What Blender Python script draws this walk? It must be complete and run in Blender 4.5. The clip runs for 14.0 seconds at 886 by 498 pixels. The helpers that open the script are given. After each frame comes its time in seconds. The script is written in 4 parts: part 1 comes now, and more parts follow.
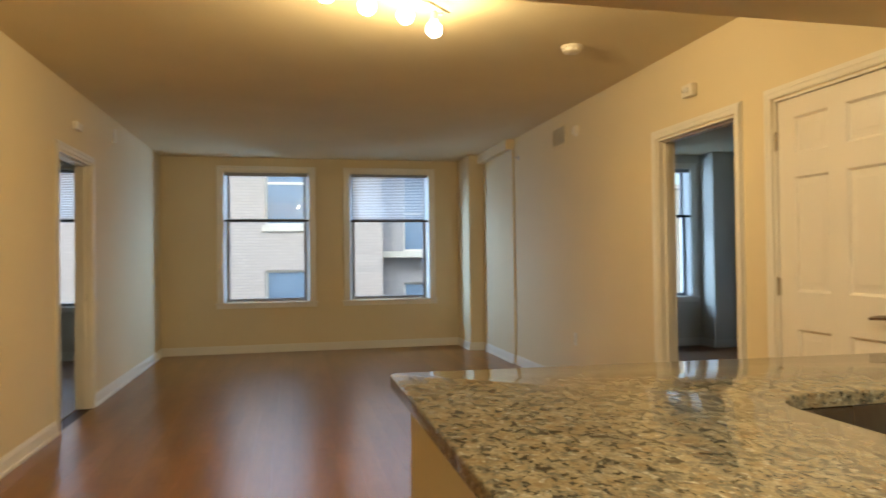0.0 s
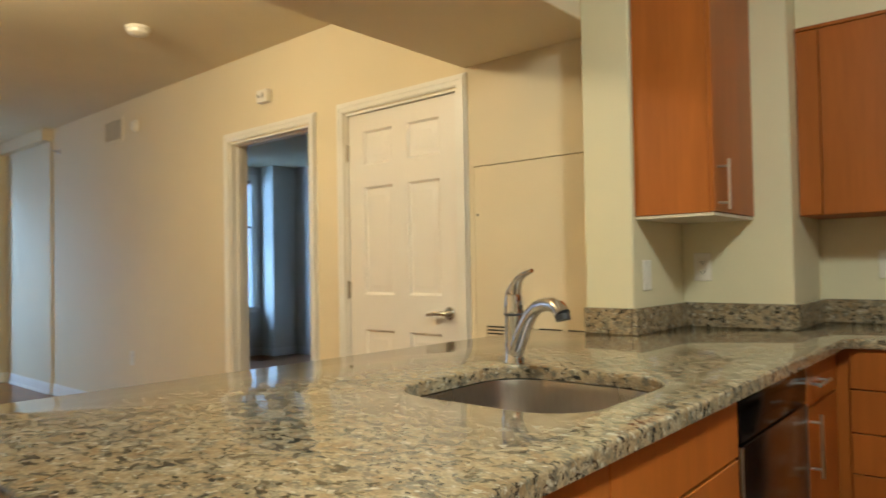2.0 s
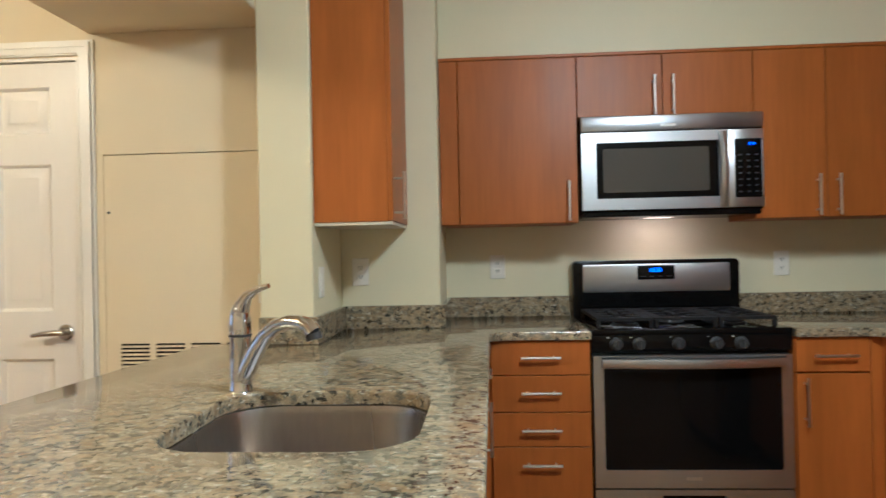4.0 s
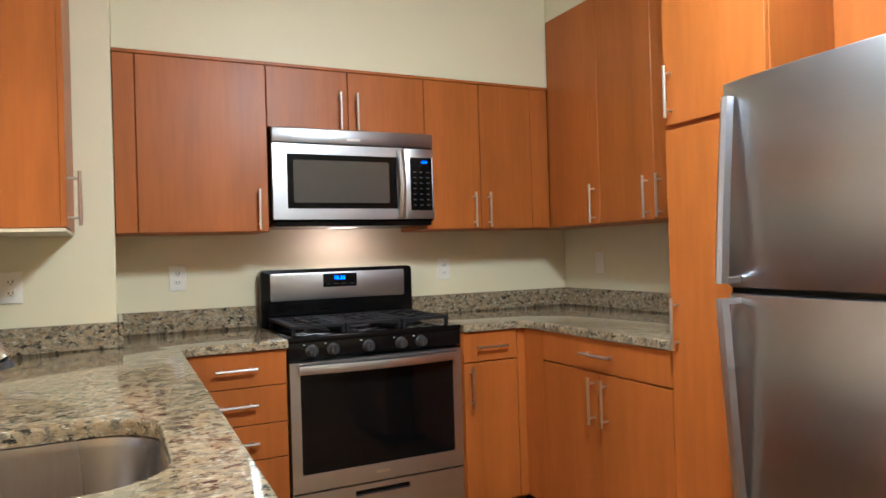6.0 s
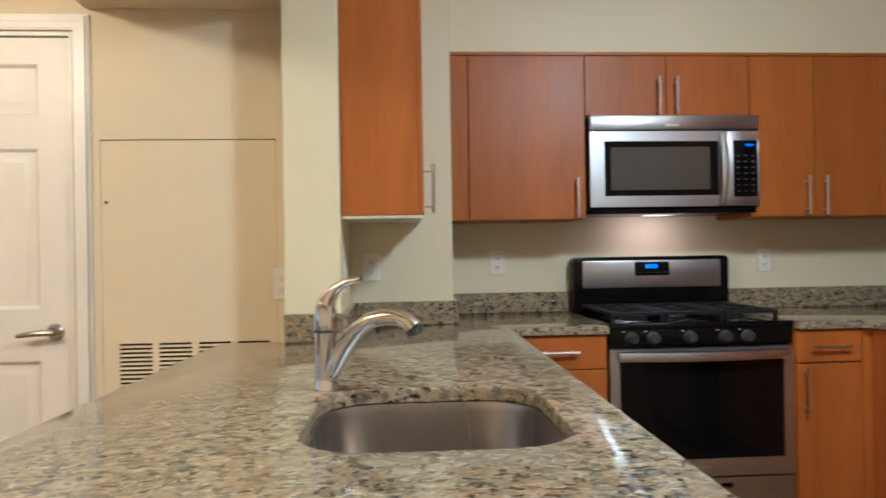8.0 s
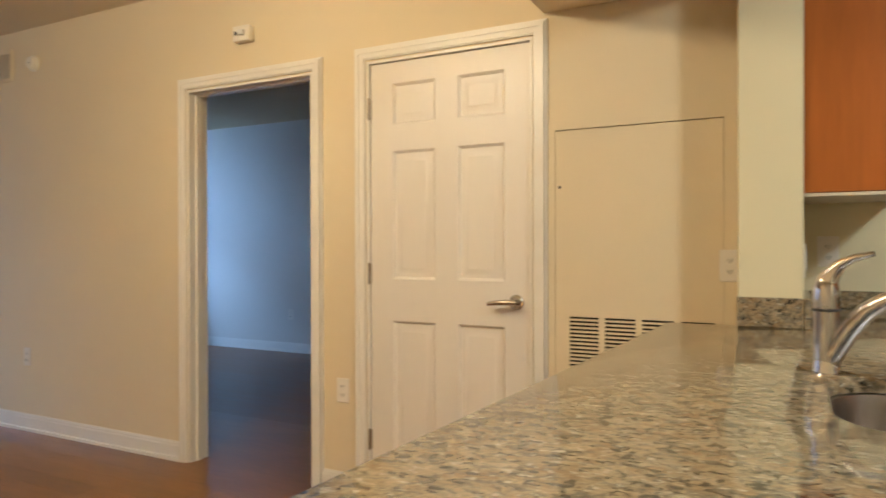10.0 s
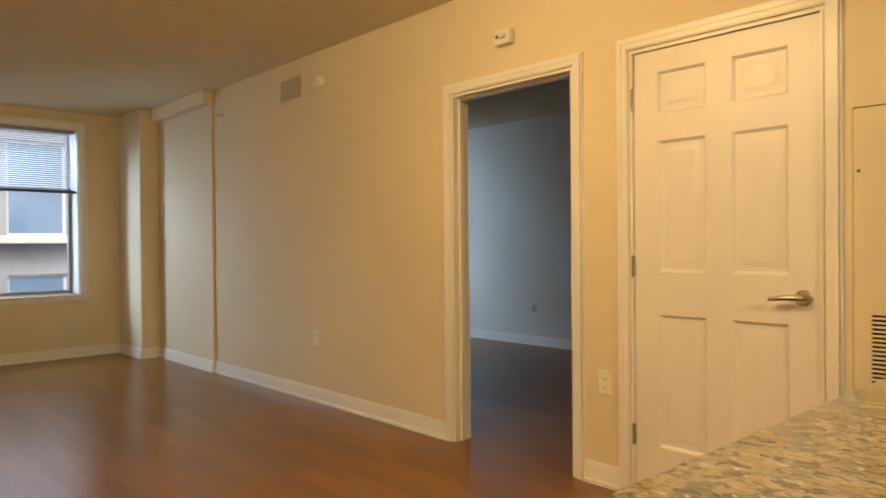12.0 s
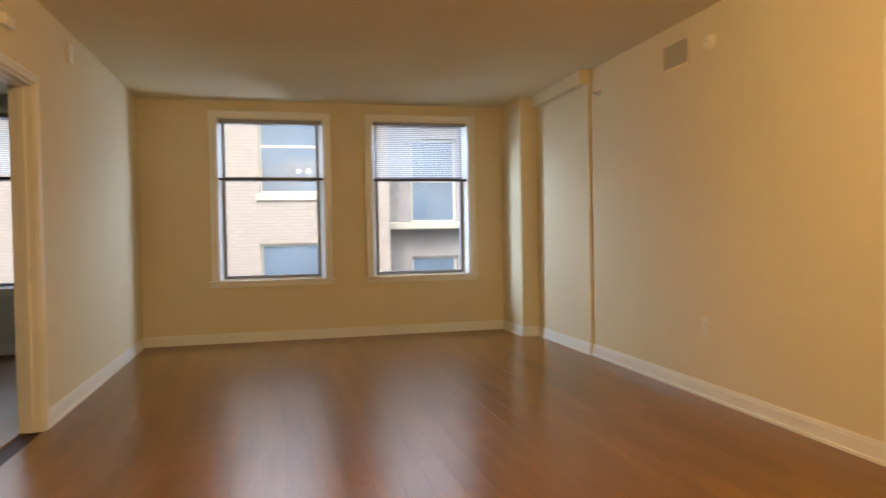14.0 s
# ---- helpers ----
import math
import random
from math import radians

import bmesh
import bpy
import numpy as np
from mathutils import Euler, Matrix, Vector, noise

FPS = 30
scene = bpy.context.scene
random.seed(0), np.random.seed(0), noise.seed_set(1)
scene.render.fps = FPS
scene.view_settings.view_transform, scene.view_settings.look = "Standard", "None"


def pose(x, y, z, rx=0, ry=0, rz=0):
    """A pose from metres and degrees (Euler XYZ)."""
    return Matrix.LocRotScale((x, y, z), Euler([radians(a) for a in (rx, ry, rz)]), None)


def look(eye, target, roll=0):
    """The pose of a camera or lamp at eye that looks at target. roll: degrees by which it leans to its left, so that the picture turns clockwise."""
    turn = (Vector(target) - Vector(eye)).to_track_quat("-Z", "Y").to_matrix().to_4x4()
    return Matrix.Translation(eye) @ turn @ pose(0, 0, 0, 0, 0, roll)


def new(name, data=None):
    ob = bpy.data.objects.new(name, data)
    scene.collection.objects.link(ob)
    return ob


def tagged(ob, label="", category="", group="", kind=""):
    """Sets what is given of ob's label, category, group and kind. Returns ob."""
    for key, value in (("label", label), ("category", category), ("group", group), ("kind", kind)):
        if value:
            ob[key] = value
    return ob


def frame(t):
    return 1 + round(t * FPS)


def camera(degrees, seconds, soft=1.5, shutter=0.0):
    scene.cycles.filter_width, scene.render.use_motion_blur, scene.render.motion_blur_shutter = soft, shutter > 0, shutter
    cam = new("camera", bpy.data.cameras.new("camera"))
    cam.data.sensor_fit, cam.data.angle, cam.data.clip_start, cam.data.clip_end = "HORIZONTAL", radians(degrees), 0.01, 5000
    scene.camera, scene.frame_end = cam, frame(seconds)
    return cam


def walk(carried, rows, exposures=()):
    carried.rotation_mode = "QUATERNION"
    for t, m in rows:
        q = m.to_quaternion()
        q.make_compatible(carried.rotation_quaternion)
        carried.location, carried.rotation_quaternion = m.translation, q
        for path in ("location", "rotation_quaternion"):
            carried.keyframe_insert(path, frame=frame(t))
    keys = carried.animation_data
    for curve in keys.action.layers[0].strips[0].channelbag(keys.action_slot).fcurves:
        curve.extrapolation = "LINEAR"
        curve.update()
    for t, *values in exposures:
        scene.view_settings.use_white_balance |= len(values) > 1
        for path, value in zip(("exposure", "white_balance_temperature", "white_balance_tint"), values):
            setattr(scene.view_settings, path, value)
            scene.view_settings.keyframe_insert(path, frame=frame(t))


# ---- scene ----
cam = camera(66.3, 14.0, shutter=0.4)
PATH = [
    (0, (-2.51, 0.586, 1.227), (-2.075, 2.538, 1.253), -0.7),
    (0.5, (-2.479, 0.672, 1.207), (-1.754, 2.536, 1.236), -0.7),
    (1, (-2.497, 0.746, 1.208), (-1.488, 2.473, 1.241), -0.7),
    (1.5, (-2.572, 0.787, 1.204), (-1.318, 2.345, 1.247), -0.8),
    (2, (-2.541, 0.822, 1.181), (-1.024, 2.125, 1.23), -1.0),
    (2.5, (-2.554, 0.950, 1.172), (-0.859, 2.010, 1.214), -1.0),
    (3, (-2.553, 1.083, 1.170), (-0.719, 1.880, 1.212), -1.1),
    (3.5, (-2.591, 1.201, 1.209), (-0.643, 1.646, 1.239), -1.2),
    (4, (-2.601, 1.290, 1.233), (-0.606, 1.419, 1.243), -1.2),
    (4.2, (-2.600, 1.317, 1.242), (-0.601, 1.340, 1.251), -1.0),
    (6.3, (-2.587, 1.493, 1.235), (-0.8, 0.595, 1.246), -1.8),
    (6.5, (-2.602, 1.459, 1.241), (-0.802, 0.585, 1.252), -1.4),
    (7, (-2.582, 1.61, 1.235), (-0.749, 0.81, 1.246), -1.2),
    (7.5, (-2.574, 1.661, 1.233), (-0.619, 1.239, 1.236), -1.0),
    (8, (-2.564, 1.711, 1.224), (-0.568, 1.584, 1.227), -0.9),
    (8.5, (-2.573, 1.755, 1.218), (-0.577, 1.883, 1.215), -0.7),
    (9, (-2.594, 1.808, 1.221), (-0.642, 2.242, 1.206), -0.7),
    (9.2, (-2.595, 1.833, 1.212), (-0.67, 2.376, 1.2), -0.5),
    (11.3, (-2.785, 2.037, 1.168), (-1.293, 3.369, 1.154), -0.5),
    (11.5, (-2.79, 2.032, 1.166), (-1.332, 3.401, 1.152), -0.5),
    (12, (-2.794, 2.044, 1.167), (-1.414, 3.491, 1.151), -0.5),
    (12.5, (-2.808, 2.066, 1.152), (-1.628, 3.681, 1.127), -0.6),
    (13, (-2.83, 2.103, 1.148), (-1.889, 3.867, 1.115), -0.7),
    (13.5, (-2.803, 2.237, 1.154), (-2.078, 4.101, 1.112), -0.8),
    (14, (-2.777, 2.345, 1.136), (-2.305, 4.288, 1.089), -1.0),
]
EXPOSURES = [(0, 0.93, 6300, -1), (1.2, 1.0, 6400, 0), (2.0, 1.24, 5050, -3), (3.0, 1.2, 4900, 5), (3.5, 1.27, 4450, 2), (4.2, 1.46, 4400, 3), (6.4, 1.92, 4700, 9), (7.0, 1.76, 4950, 10), (7.5, 1.68, 4550, 9), (8.3, 1.35, 4400, 6), (9.0, 1.28, 4400, 6), (11.3, 1.12, 6600, 3), (12.5, 1.14, 7050, 5), (14, 1.2, 7400, 6)]
walk(cam, [(t, look(eye, target, roll)) for t, eye, target, roll in PATH], EXPOSURES)

# ---- world and light ----
world = bpy.data.worlds.new("sky")
scene.world = world
world.use_nodes = True
wn = world.node_tree.nodes
sky = wn.new("ShaderNodeTexSky")
sky.sky_type, sky.sun_disc = "NISHITA", False
sky.sun_elevation, sky.sun_rotation = radians(38), radians(200)
sky.air_density, sky.dust_density, sky.ozone_density = 1.0, 3.0, 1.5
world.node_tree.links.new(sky.outputs[0], wn["Background"].inputs[0])
wn["Background"].inputs[1].default_value = 0.15


def lamp(name, kind, watts, colour, m, size=0.05, size_y=None):
    data = bpy.data.lights.new(name, kind)
    data.energy, data.color = watts, colour
    if kind == "AREA":
        data.shape, data.size, data.size_y = "RECTANGLE", size, size_y or size
    elif kind == "SUN":
        data.angle = size
    else:
        data.shadow_soft_size = size
    ob = new(name, data)
    ob.matrix_basis = m
    return ob


SKYLIGHT = (0.50, 0.68, 1.0)
WARM, NEUTRAL = (1.0, 0.655, 0.305), (1.0, 0.885, 0.68)
lamp("sun", "SUN", 0.42, (0.74, 0.87, 1.0), look((-9, -6, 20), (0, 18, 2)), radians(12))
BULBS = [(-2.15, 3.80, 2.44), (-1.95, 3.89, 2.44), (-1.77, 4.06, 2.44), (-2.35, 3.68, 2.44)]
for b in BULBS:
    lamp("bulb_light", "POINT", 8.6, WARM, pose(b[0], b[1], b[2] - 0.005), 0.04)
KLIGHT = (-1.65, 0.54)
lamp("kitchen_light", "POINT", 17.0, NEUTRAL, pose(KLIGHT[0], KLIGHT[1], 2.38), 0.11)
lamp("kitchen_downlight", "AREA", 9.0, NEUTRAL, pose(KLIGHT[0], KLIGHT[1], 2.45), 0.26)
lamp("hood_light", "AREA", 0.38, (1.0, 0.62, 0.45), look((0.55, 0.50, 1.366), (0.66, 0.5, 1.1)), 0.26, 0.05)

# added lamps, unseen above the windows, for the sky over the roofs opposite
for x, y, wide, watts in ((-2.6, 9.91, 9.0, 270), (2.05, 8.85, 3.0, 115)):
    lamp("window_daylight", "AREA", watts, SKYLIGHT, look((x, y + 1.9, 3.36), (x, y - 3.0, 0.8)), wide, 1.2)
# added lamps, hidden beside the windows, for daylight from both ends of the alley
for x, y, side, watts, wide in ((-1.92, 10.8, 1, 32, 0.4), (-1.92, 10.8, -1, 22, 0.4), (0.9, 9.8, 1, 65, 1.2), (-7.3, 11.0, 1, 110, 1.2)):
    lamp("alley_daylight", "AREA", watts, SKYLIGHT, look((x + side * 0.02, y, 1.75), (x + side * 0.92, y - 0.43, 1.70)), wide, 2.2)


# ---- materials ----
def material(name, colour, rough=0.5, metal=0.0, grain=0.06, grain_scale=40.0, stain=0.06, stain_scale=1.2, bump=0.05,
             stretch=(1, 1, 1), rough_var=0.06, coat=0.0, emit=0.0, per_object=0.0, rotate=(0, 0, 0), by_place=False, spec=0.5):
    """Base colour with fine grain and broad stains, both by world place."""
    m = bpy.data.materials.new(name)
    m.use_nodes = True
    n, l = m.node_tree.nodes, m.node_tree.links
    b = n["Principled BSDF"]
    b.inputs["Metallic"].default_value = metal
    b.inputs["Coat Weight"].default_value = coat
    b.inputs["Specular IOR Level"].default_value = spec
    b.inputs["Coat Roughness"].default_value = 0.08
    tc, mp = n.new("ShaderNodeTexCoord"), n.new("ShaderNodeMapping")
    l.new(n.new("ShaderNodeNewGeometry").outputs["Position"] if by_place else tc.outputs["Object"], mp.inputs[0])
    mp.inputs["Scale"].default_value = stretch
    mp.inputs["Rotation"].default_value = rotate
    fine, broad = n.new("ShaderNodeTexNoise"), n.new("ShaderNodeTexNoise")
    for tex, s, d in ((fine, grain_scale, 4), (broad, stain_scale, 3)):
        l.new(mp.outputs[0], tex.inputs["Vector"])
        tex.inputs["Scale"].default_value, tex.inputs["Detail"].default_value = s, d
    def ramp(src, amount):
        r = n.new("ShaderNodeMapRange")
        l.new(src, r.inputs["Value"])
        r.inputs["From Min"].default_value, r.inputs["From Max"].default_value = 0.3, 0.7
        r.inputs["To Min"].default_value, r.inputs["To Max"].default_value = 1 - amount, 1 + amount
        return r.outputs[0]
    a = n.new("ShaderNodeMath"); a.operation = "MULTIPLY"
    l.new(ramp(fine.outputs["Fac"], grain), a.inputs[0]); l.new(ramp(broad.outputs["Fac"], stain), a.inputs[1])
    value = a.outputs[0]
    if per_object:
        oi = n.new("ShaderNodeObjectInfo")
        r = n.new("ShaderNodeMapRange")
        l.new(oi.outputs["Random"], r.inputs["Value"])
        r.inputs["To Min"].default_value, r.inputs["To Max"].default_value = 1 - per_object, 1 + per_object
        c = n.new("ShaderNodeMath"); c.operation = "MULTIPLY"
        l.new(value, c.inputs[0]); l.new(r.outputs[0], c.inputs[1])
        value = c.outputs[0]
    mix = n.new("ShaderNodeMix"); mix.data_type, mix.blend_type = "RGBA", "MULTIPLY"
    mix.inputs["Factor"].default_value = 1.0
    mix.inputs["A"].default_value = (*colour, 1)
    l.new(value, mix.inputs["B"])
    l.new(mix.outputs["Result"], b.inputs["Base Color"])
    rr = n.new("ShaderNodeMapRange")
    l.new(broad.outputs["Fac"], rr.inputs["Value"])
    rr.inputs["To Min"].default_value, rr.inputs["To Max"].default_value = max(0.02, rough - rough_var), rough + rough_var
    l.new(rr.outputs[0], b.inputs["Roughness"])
    if bump:
        bp = n.new("ShaderNodeBump")
        bp.inputs["Strength"].default_value, bp.inputs["Distance"].default_value = bump, 0.01
        l.new(fine.outputs["Fac"], bp.inputs["Height"])
        l.new(bp.outputs[0], b.inputs["Normal"])
    if emit:
        b.inputs["Emission Color"].default_value, b.inputs["Emission Strength"].default_value = (*colour, 1), emit
    return m


def granite_material():
    m = bpy.data.materials.new("granite")
    m.use_nodes = True
    n, l = m.node_tree.nodes, m.node_tree.links
    b = n["Principled BSDF"]
    tc, mp = n.new("ShaderNodeTexCoord"), n.new("ShaderNodeMapping")
    l.new(tc.outputs["Object"], mp.inputs[0])
    mp.inputs["Scale"].default_value = (1.0, 0.68, 1.0)
    mp.inputs["Rotation"].default_value = (0, 0, radians(12))
    def noise_ramp(scale, stops, detail=5, rough=0.62, dist=0.6):
        t = n.new("ShaderNodeTexNoise")
        l.new(mp.outputs[0], t.inputs["Vector"])
        t.inputs["Scale"].default_value, t.inputs["Detail"].default_value = scale, detail
        t.inputs["Roughness"].default_value, t.inputs["Distortion"].default_value = rough, dist
        r = n.new("ShaderNodeValToRGB")
        e = r.color_ramp.elements
        for i, (p, c) in enumerate(stops):
            el = e[i] if i < 2 else e.new(p)
            el.position, el.color = p, (*c, 1)
        l.new(t.outputs["Fac"], r.inputs[0])
        return r.outputs[0]
    def over(base, top, fac):
        x = n.new("ShaderNodeMix"); x.data_type = "RGBA"
        l.new(base, x.inputs["A"]); l.new(top, x.inputs["B"]); l.new(fac, x.inputs["Factor"])
        return x.outputs["Result"]
    W, K = (1, 1, 1), (0, 0, 0)
    ground = noise_ramp(24, [(0.35, (0.31, 0.215, 0.11)), (0.68, (0.46, 0.39, 0.26)), (0.52, (0.40, 0.315, 0.185))], 6)
    grey = noise_ramp(85, [(0.3, (0.13, 0.115, 0.08)), (0.7, (0.27, 0.24, 0.165))])
    c = over(ground, grey, noise_ramp(52, [(0.50, K), (0.58, W)], 6, 0.68, 0.3))
    pale = noise_ramp(90, [(0.3, (0.50, 0.45, 0.32)), (0.7, (0.62, 0.57, 0.45))])
    c = over(c, pale, noise_ramp(70, [(0.36, W), (0.42, K)], 5, 0.6, 0.3))
    dark = noise_ramp(120, [(0.3, (0.014, 0.013, 0.011)), (0.8, (0.075, 0.066, 0.05))])
    c = over(c, dark, noise_ramp(64, [(0.55, K), (0.60, W)], 6, 0.67, 0.25))
    fine = n.new("ShaderNodeTexVoronoi")
    l.new(mp.outputs[0], fine.inputs["Vector"])
    fine.inputs["Scale"].default_value = 240
    crystal = n.new("ShaderNodeMapRange")
    l.new(fine.outputs["Color"], crystal.inputs["Value"])
    crystal.inputs["To Min"].default_value, crystal.inputs["To Max"].default_value = 0.60, 1.00
    x = n.new("ShaderNodeMix"); x.data_type, x.blend_type = "RGBA", "MULTIPLY"
    x.inputs["Factor"].default_value = 1.0
    l.new(c, x.inputs["A"]); l.new(crystal.outputs[0], x.inputs["B"])
    c = x.outputs["Result"]
    l.new(c, b.inputs["Base Color"])
    b.inputs["Roughness"].default_value = 0.07
    b.inputs["Specular IOR Level"].default_value = 0.9
    return m


def brick_material():
    m = bpy.data.materials.new("cream_brick")
    m.use_nodes = True
    n, l = m.node_tree.nodes, m.node_tree.links
    b = n["Principled BSDF"]
    tc, mp, br = n.new("ShaderNodeTexCoord"), n.new("ShaderNodeMapping"), n.new("ShaderNodeTexBrick")
    l.new(tc.outputs["Object"], mp.inputs[0])
    mp.inputs["Rotation"].default_value = (radians(90), 0, 0)
    l.new(mp.outputs[0], br.inputs["Vector"])
    br.inputs["Color1"].default_value = (0.64, 0.62, 0.57, 1)
    br.inputs["Color2"].default_value = (0.59, 0.57, 0.52, 1)
    br.inputs["Mortar"].default_value = (0.52, 0.50, 0.47, 1)
    br.inputs["Scale"].default_value = 1.0
    br.inputs["Brick Width"].default_value, br.inputs["Row Height"].default_value = 0.22, 0.075
    br.inputs["Mortar Size"].default_value = 0.008
    t = n.new("ShaderNodeTexNoise")
    t.inputs["Scale"].default_value = 0.8
    mix = n.new("ShaderNodeMix"); mix.data_type, mix.blend_type = "RGBA", "MULTIPLY"
    mix.inputs["Factor"].default_value = 0.35
    l.new(br.outputs["Color"], mix.inputs["A"]); l.new(t.outputs["Color"], mix.inputs["B"])
    l.new(mix.outputs["Result"], b.inputs["Base Color"])
    bp = n.new("ShaderNodeBump"); bp.inputs["Strength"].default_value = 0.4
    l.new(br.outputs["Fac"], bp.inputs["Height"]); bp.invert = True
    l.new(bp.outputs[0], b.inputs["Normal"])
    b.inputs["Roughness"].default_value = 0.85
    return m


def glass_material(name, tint=(1, 1, 1), rough=0.0):
    m = bpy.data.materials.new(name)
    m.use_nodes = True
    n, l = m.node_tree.nodes, m.node_tree.links
    n.remove(n["Principled BSDF"])
    t, g, f, mx = n.new("ShaderNodeBsdfTransparent"), n.new("ShaderNodeBsdfGlossy"), n.new("ShaderNodeFresnel"), n.new("ShaderNodeMixShader")
    t.inputs[0].default_value = (*tint, 1)
    g.inputs["Roughness"].default_value = rough
    f.inputs[0].default_value = 1.5
    l.new(f.outputs[0], mx.inputs[0]); l.new(t.outputs[0], mx.inputs[1]); l.new(g.outputs[0], mx.inputs[2])
    l.new(mx.outputs[0], n["Material Output"].inputs[0])
    return m


PAINT = material("cream_wall_paint", (0.75, 0.65, 0.45), 0.75, spec=0.3, grain=0.015, grain_scale=220, stain=0.03, stain_scale=0.8, bump=0.06)
PAINT_K = material("pale_kitchen_paint", (0.74, 0.68, 0.46), 0.5, grain=0.015, grain_scale=220, stain=0.025, stain_scale=0.8, bump=0.06)
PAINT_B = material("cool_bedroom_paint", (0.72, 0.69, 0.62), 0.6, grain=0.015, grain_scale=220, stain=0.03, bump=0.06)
CEIL = material("ceiling_paint", (0.74, 0.65, 0.45), 0.9, grain=0.04, grain_scale=120, stain=0.05, stain_scale=0.9, bump=0.2)
TRIM = material("white_trim_paint", (0.84, 0.81, 0.74), 0.32, grain=0.012, grain_scale=90, stain=0.025, stain_scale=3, bump=0.02)
DOORP = material("white_door_paint", (0.82, 0.775, 0.70), 0.38, grain=0.008, grain_scale=60, stain=0.02, stain_scale=2, bump=0.012, stretch=(1, 1, 0.15))
FLOORM = material("brown_laminate_plank", (0.220, 0.097, 0.022), 0.28, spec=0.45, by_place=True, grain=0.10, grain_scale=9, stain=0.17, stain_scale=1.5, bump=0.0, stretch=(5, 0.7, 1), rough_var=0.01, per_object=0.10)
SUBFLOOR = material("dark_joint", (0.05, 0.02, 0.01), 0.6)
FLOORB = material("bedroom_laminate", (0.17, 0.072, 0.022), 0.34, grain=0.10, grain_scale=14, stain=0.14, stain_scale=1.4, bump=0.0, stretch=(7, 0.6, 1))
WOOD = material("cherry_cabinet_veneer", (0.365, 0.110, 0.012), 0.40, spec=0.35, grain=0.07, grain_scale=24, stain=0.13, stain_scale=2.6, bump=0.015, stretch=(2.2, 2.2, 0.2), per_object=0.05)
WOODIN = material("cabinet_underside", (0.62, 0.55, 0.42), 0.5)
TOE = material("dark_toe_kick", (0.06, 0.02, 0.01), 0.5)
GRANITE = granite_material()
STEEL = material("brushed_steel", (0.56, 0.57, 0.59), 0.35, 1.0, grain=0.025, grain_scale=60, stain=0.03, stain_scale=2, bump=0.003, stretch=(12, 0.15, 12), rough_var=0.05)
STEELV = material("brushed_steel_horizontal", (0.43, 0.44, 0.47), 0.31, 1.0, grain=0.02, grain_scale=60, stain=0.03, stain_scale=0.6, bump=0.002, stretch=(0.15, 12, 12), rough_var=0.05)
NICKEL = material("satin_nickel", (0.73, 0.71, 0.68), 0.30, 1.0, grain=0.02, bump=0.0)
LEVER = material("worn_nickel", (0.50, 0.47, 0.43), 0.25, 1.0, grain=0.02, bump=0.0)
CHROME = material("polished_chrome", (0.78, 0.78, 0.80), 0.06, 1.0, grain=0.0, stain=0.02, bump=0.0, rough_var=0.02)
SINKM = material("sink_steel", (0.40, 0.375, 0.36), 0.27, 1.0, grain=0.05, grain_scale=80, stain=0.05, bump=0.01, stretch=(1, 1, 0.2))
BLACK = material("black_enamel", (0.005, 0.005, 0.005), 0.16, spec=0.2, grain=0.05, bump=0.0, rough_var=0.04)
IRON = material("cast_iron", (0.010, 0.010, 0.011), 0.65, spec=0.25, grain=0.2, grain_scale=150, bump=0.15)
DGLASS = material("dark_oven_glass", (0.004, 0.004, 0.004), 0.06, spec=0.22, grain=0.0, bump=0.0, rough_var=0.02)
MWGLASS = material("microwave_screen", (0.085, 0.078, 0.066), 0.14, grain=0.05, grain_scale=500, bump=0.0, rough_var=0.02)
GREY = material("grey_plastic", (0.04, 0.04, 0.042), 0.4)
PLATE = material("white_plastic", (0.82, 0.78, 0.69), 0.35, grain=0.01, bump=0.0)
SLOT = material("dark_slot", (0.02, 0.018, 0.015), 0.6)
BLUE = material("blue_display", (0.02, 0.13, 1.0), 0.3, emit=2.2, grain=0.0, stain=0.0, bump=0.0)
BULB = material("lit_bulb", (1.0, 0.84, 0.6), 0.3, emit=16.0, grain=0.0, stain=0.0, bump=0.0)
SASH = material("grey_window_sash", (0.30, 0.31, 0.35), 0.4, grain=0.04, bump=0.02)
SASHW = material("white_window_reveal", (0.74, 0.73, 0.70), 0.4, grain=0.02, bump=0.02)
SLAT = material("pale_blind_slat", (0.76, 0.78, 0.83), 0.45, grain=0.03, bump=0.0)
DARKRAIL = material("dark_bottom_rail", (0.05, 0.05, 0.055), 0.4)
PANE = glass_material("clear_pane")
FPANE = material("blue_grey_far_pane", (0.16, 0.24, 0.37), 0.06, grain=0.05, stain=0.25, stain_scale=0.7, bump=0.0)
BRICK = brick_material()
REDBRICK = material("brown_brick_bay", (0.40, 0.40, 0.44), 0.85, grain=0.10, grain_scale=14, stain=0.12, bump=0.3)
CONCRETE = material("pale_stone", (0.66, 0.65, 0.62), 0.8, grain=0.06, stain=0.08, bump=0.2)
ASPHALT = material("asphalt", (0.05, 0.05, 0.052), 0.85, grain=0.2, stain=0.2, bump=0.3)


# ---- building blocks ----
def merge(bm, other):
    tmp = bpy.data.meshes.new("tmp")
    other.to_mesh(tmp)
    other.free()
    bm.from_mesh(tmp)
    bpy.data.meshes.remove(tmp)
    return bm


def box(lo, hi, bev=0.0, seg=1, into=None):
    b = bmesh.new()
    bmesh.ops.create_cube(b, size=1.0)
    for v in b.verts:
        v.co = Vector([(lo[i] + hi[i]) / 2 + v.co[i] * (hi[i] - lo[i]) for i in range(3)])
    if bev:
        bmesh.ops.bevel(b, geom=b.edges[:], offset=bev, segments=seg, affect="EDGES", profile=0.5)
    return merge(into, b) if into is not None else b


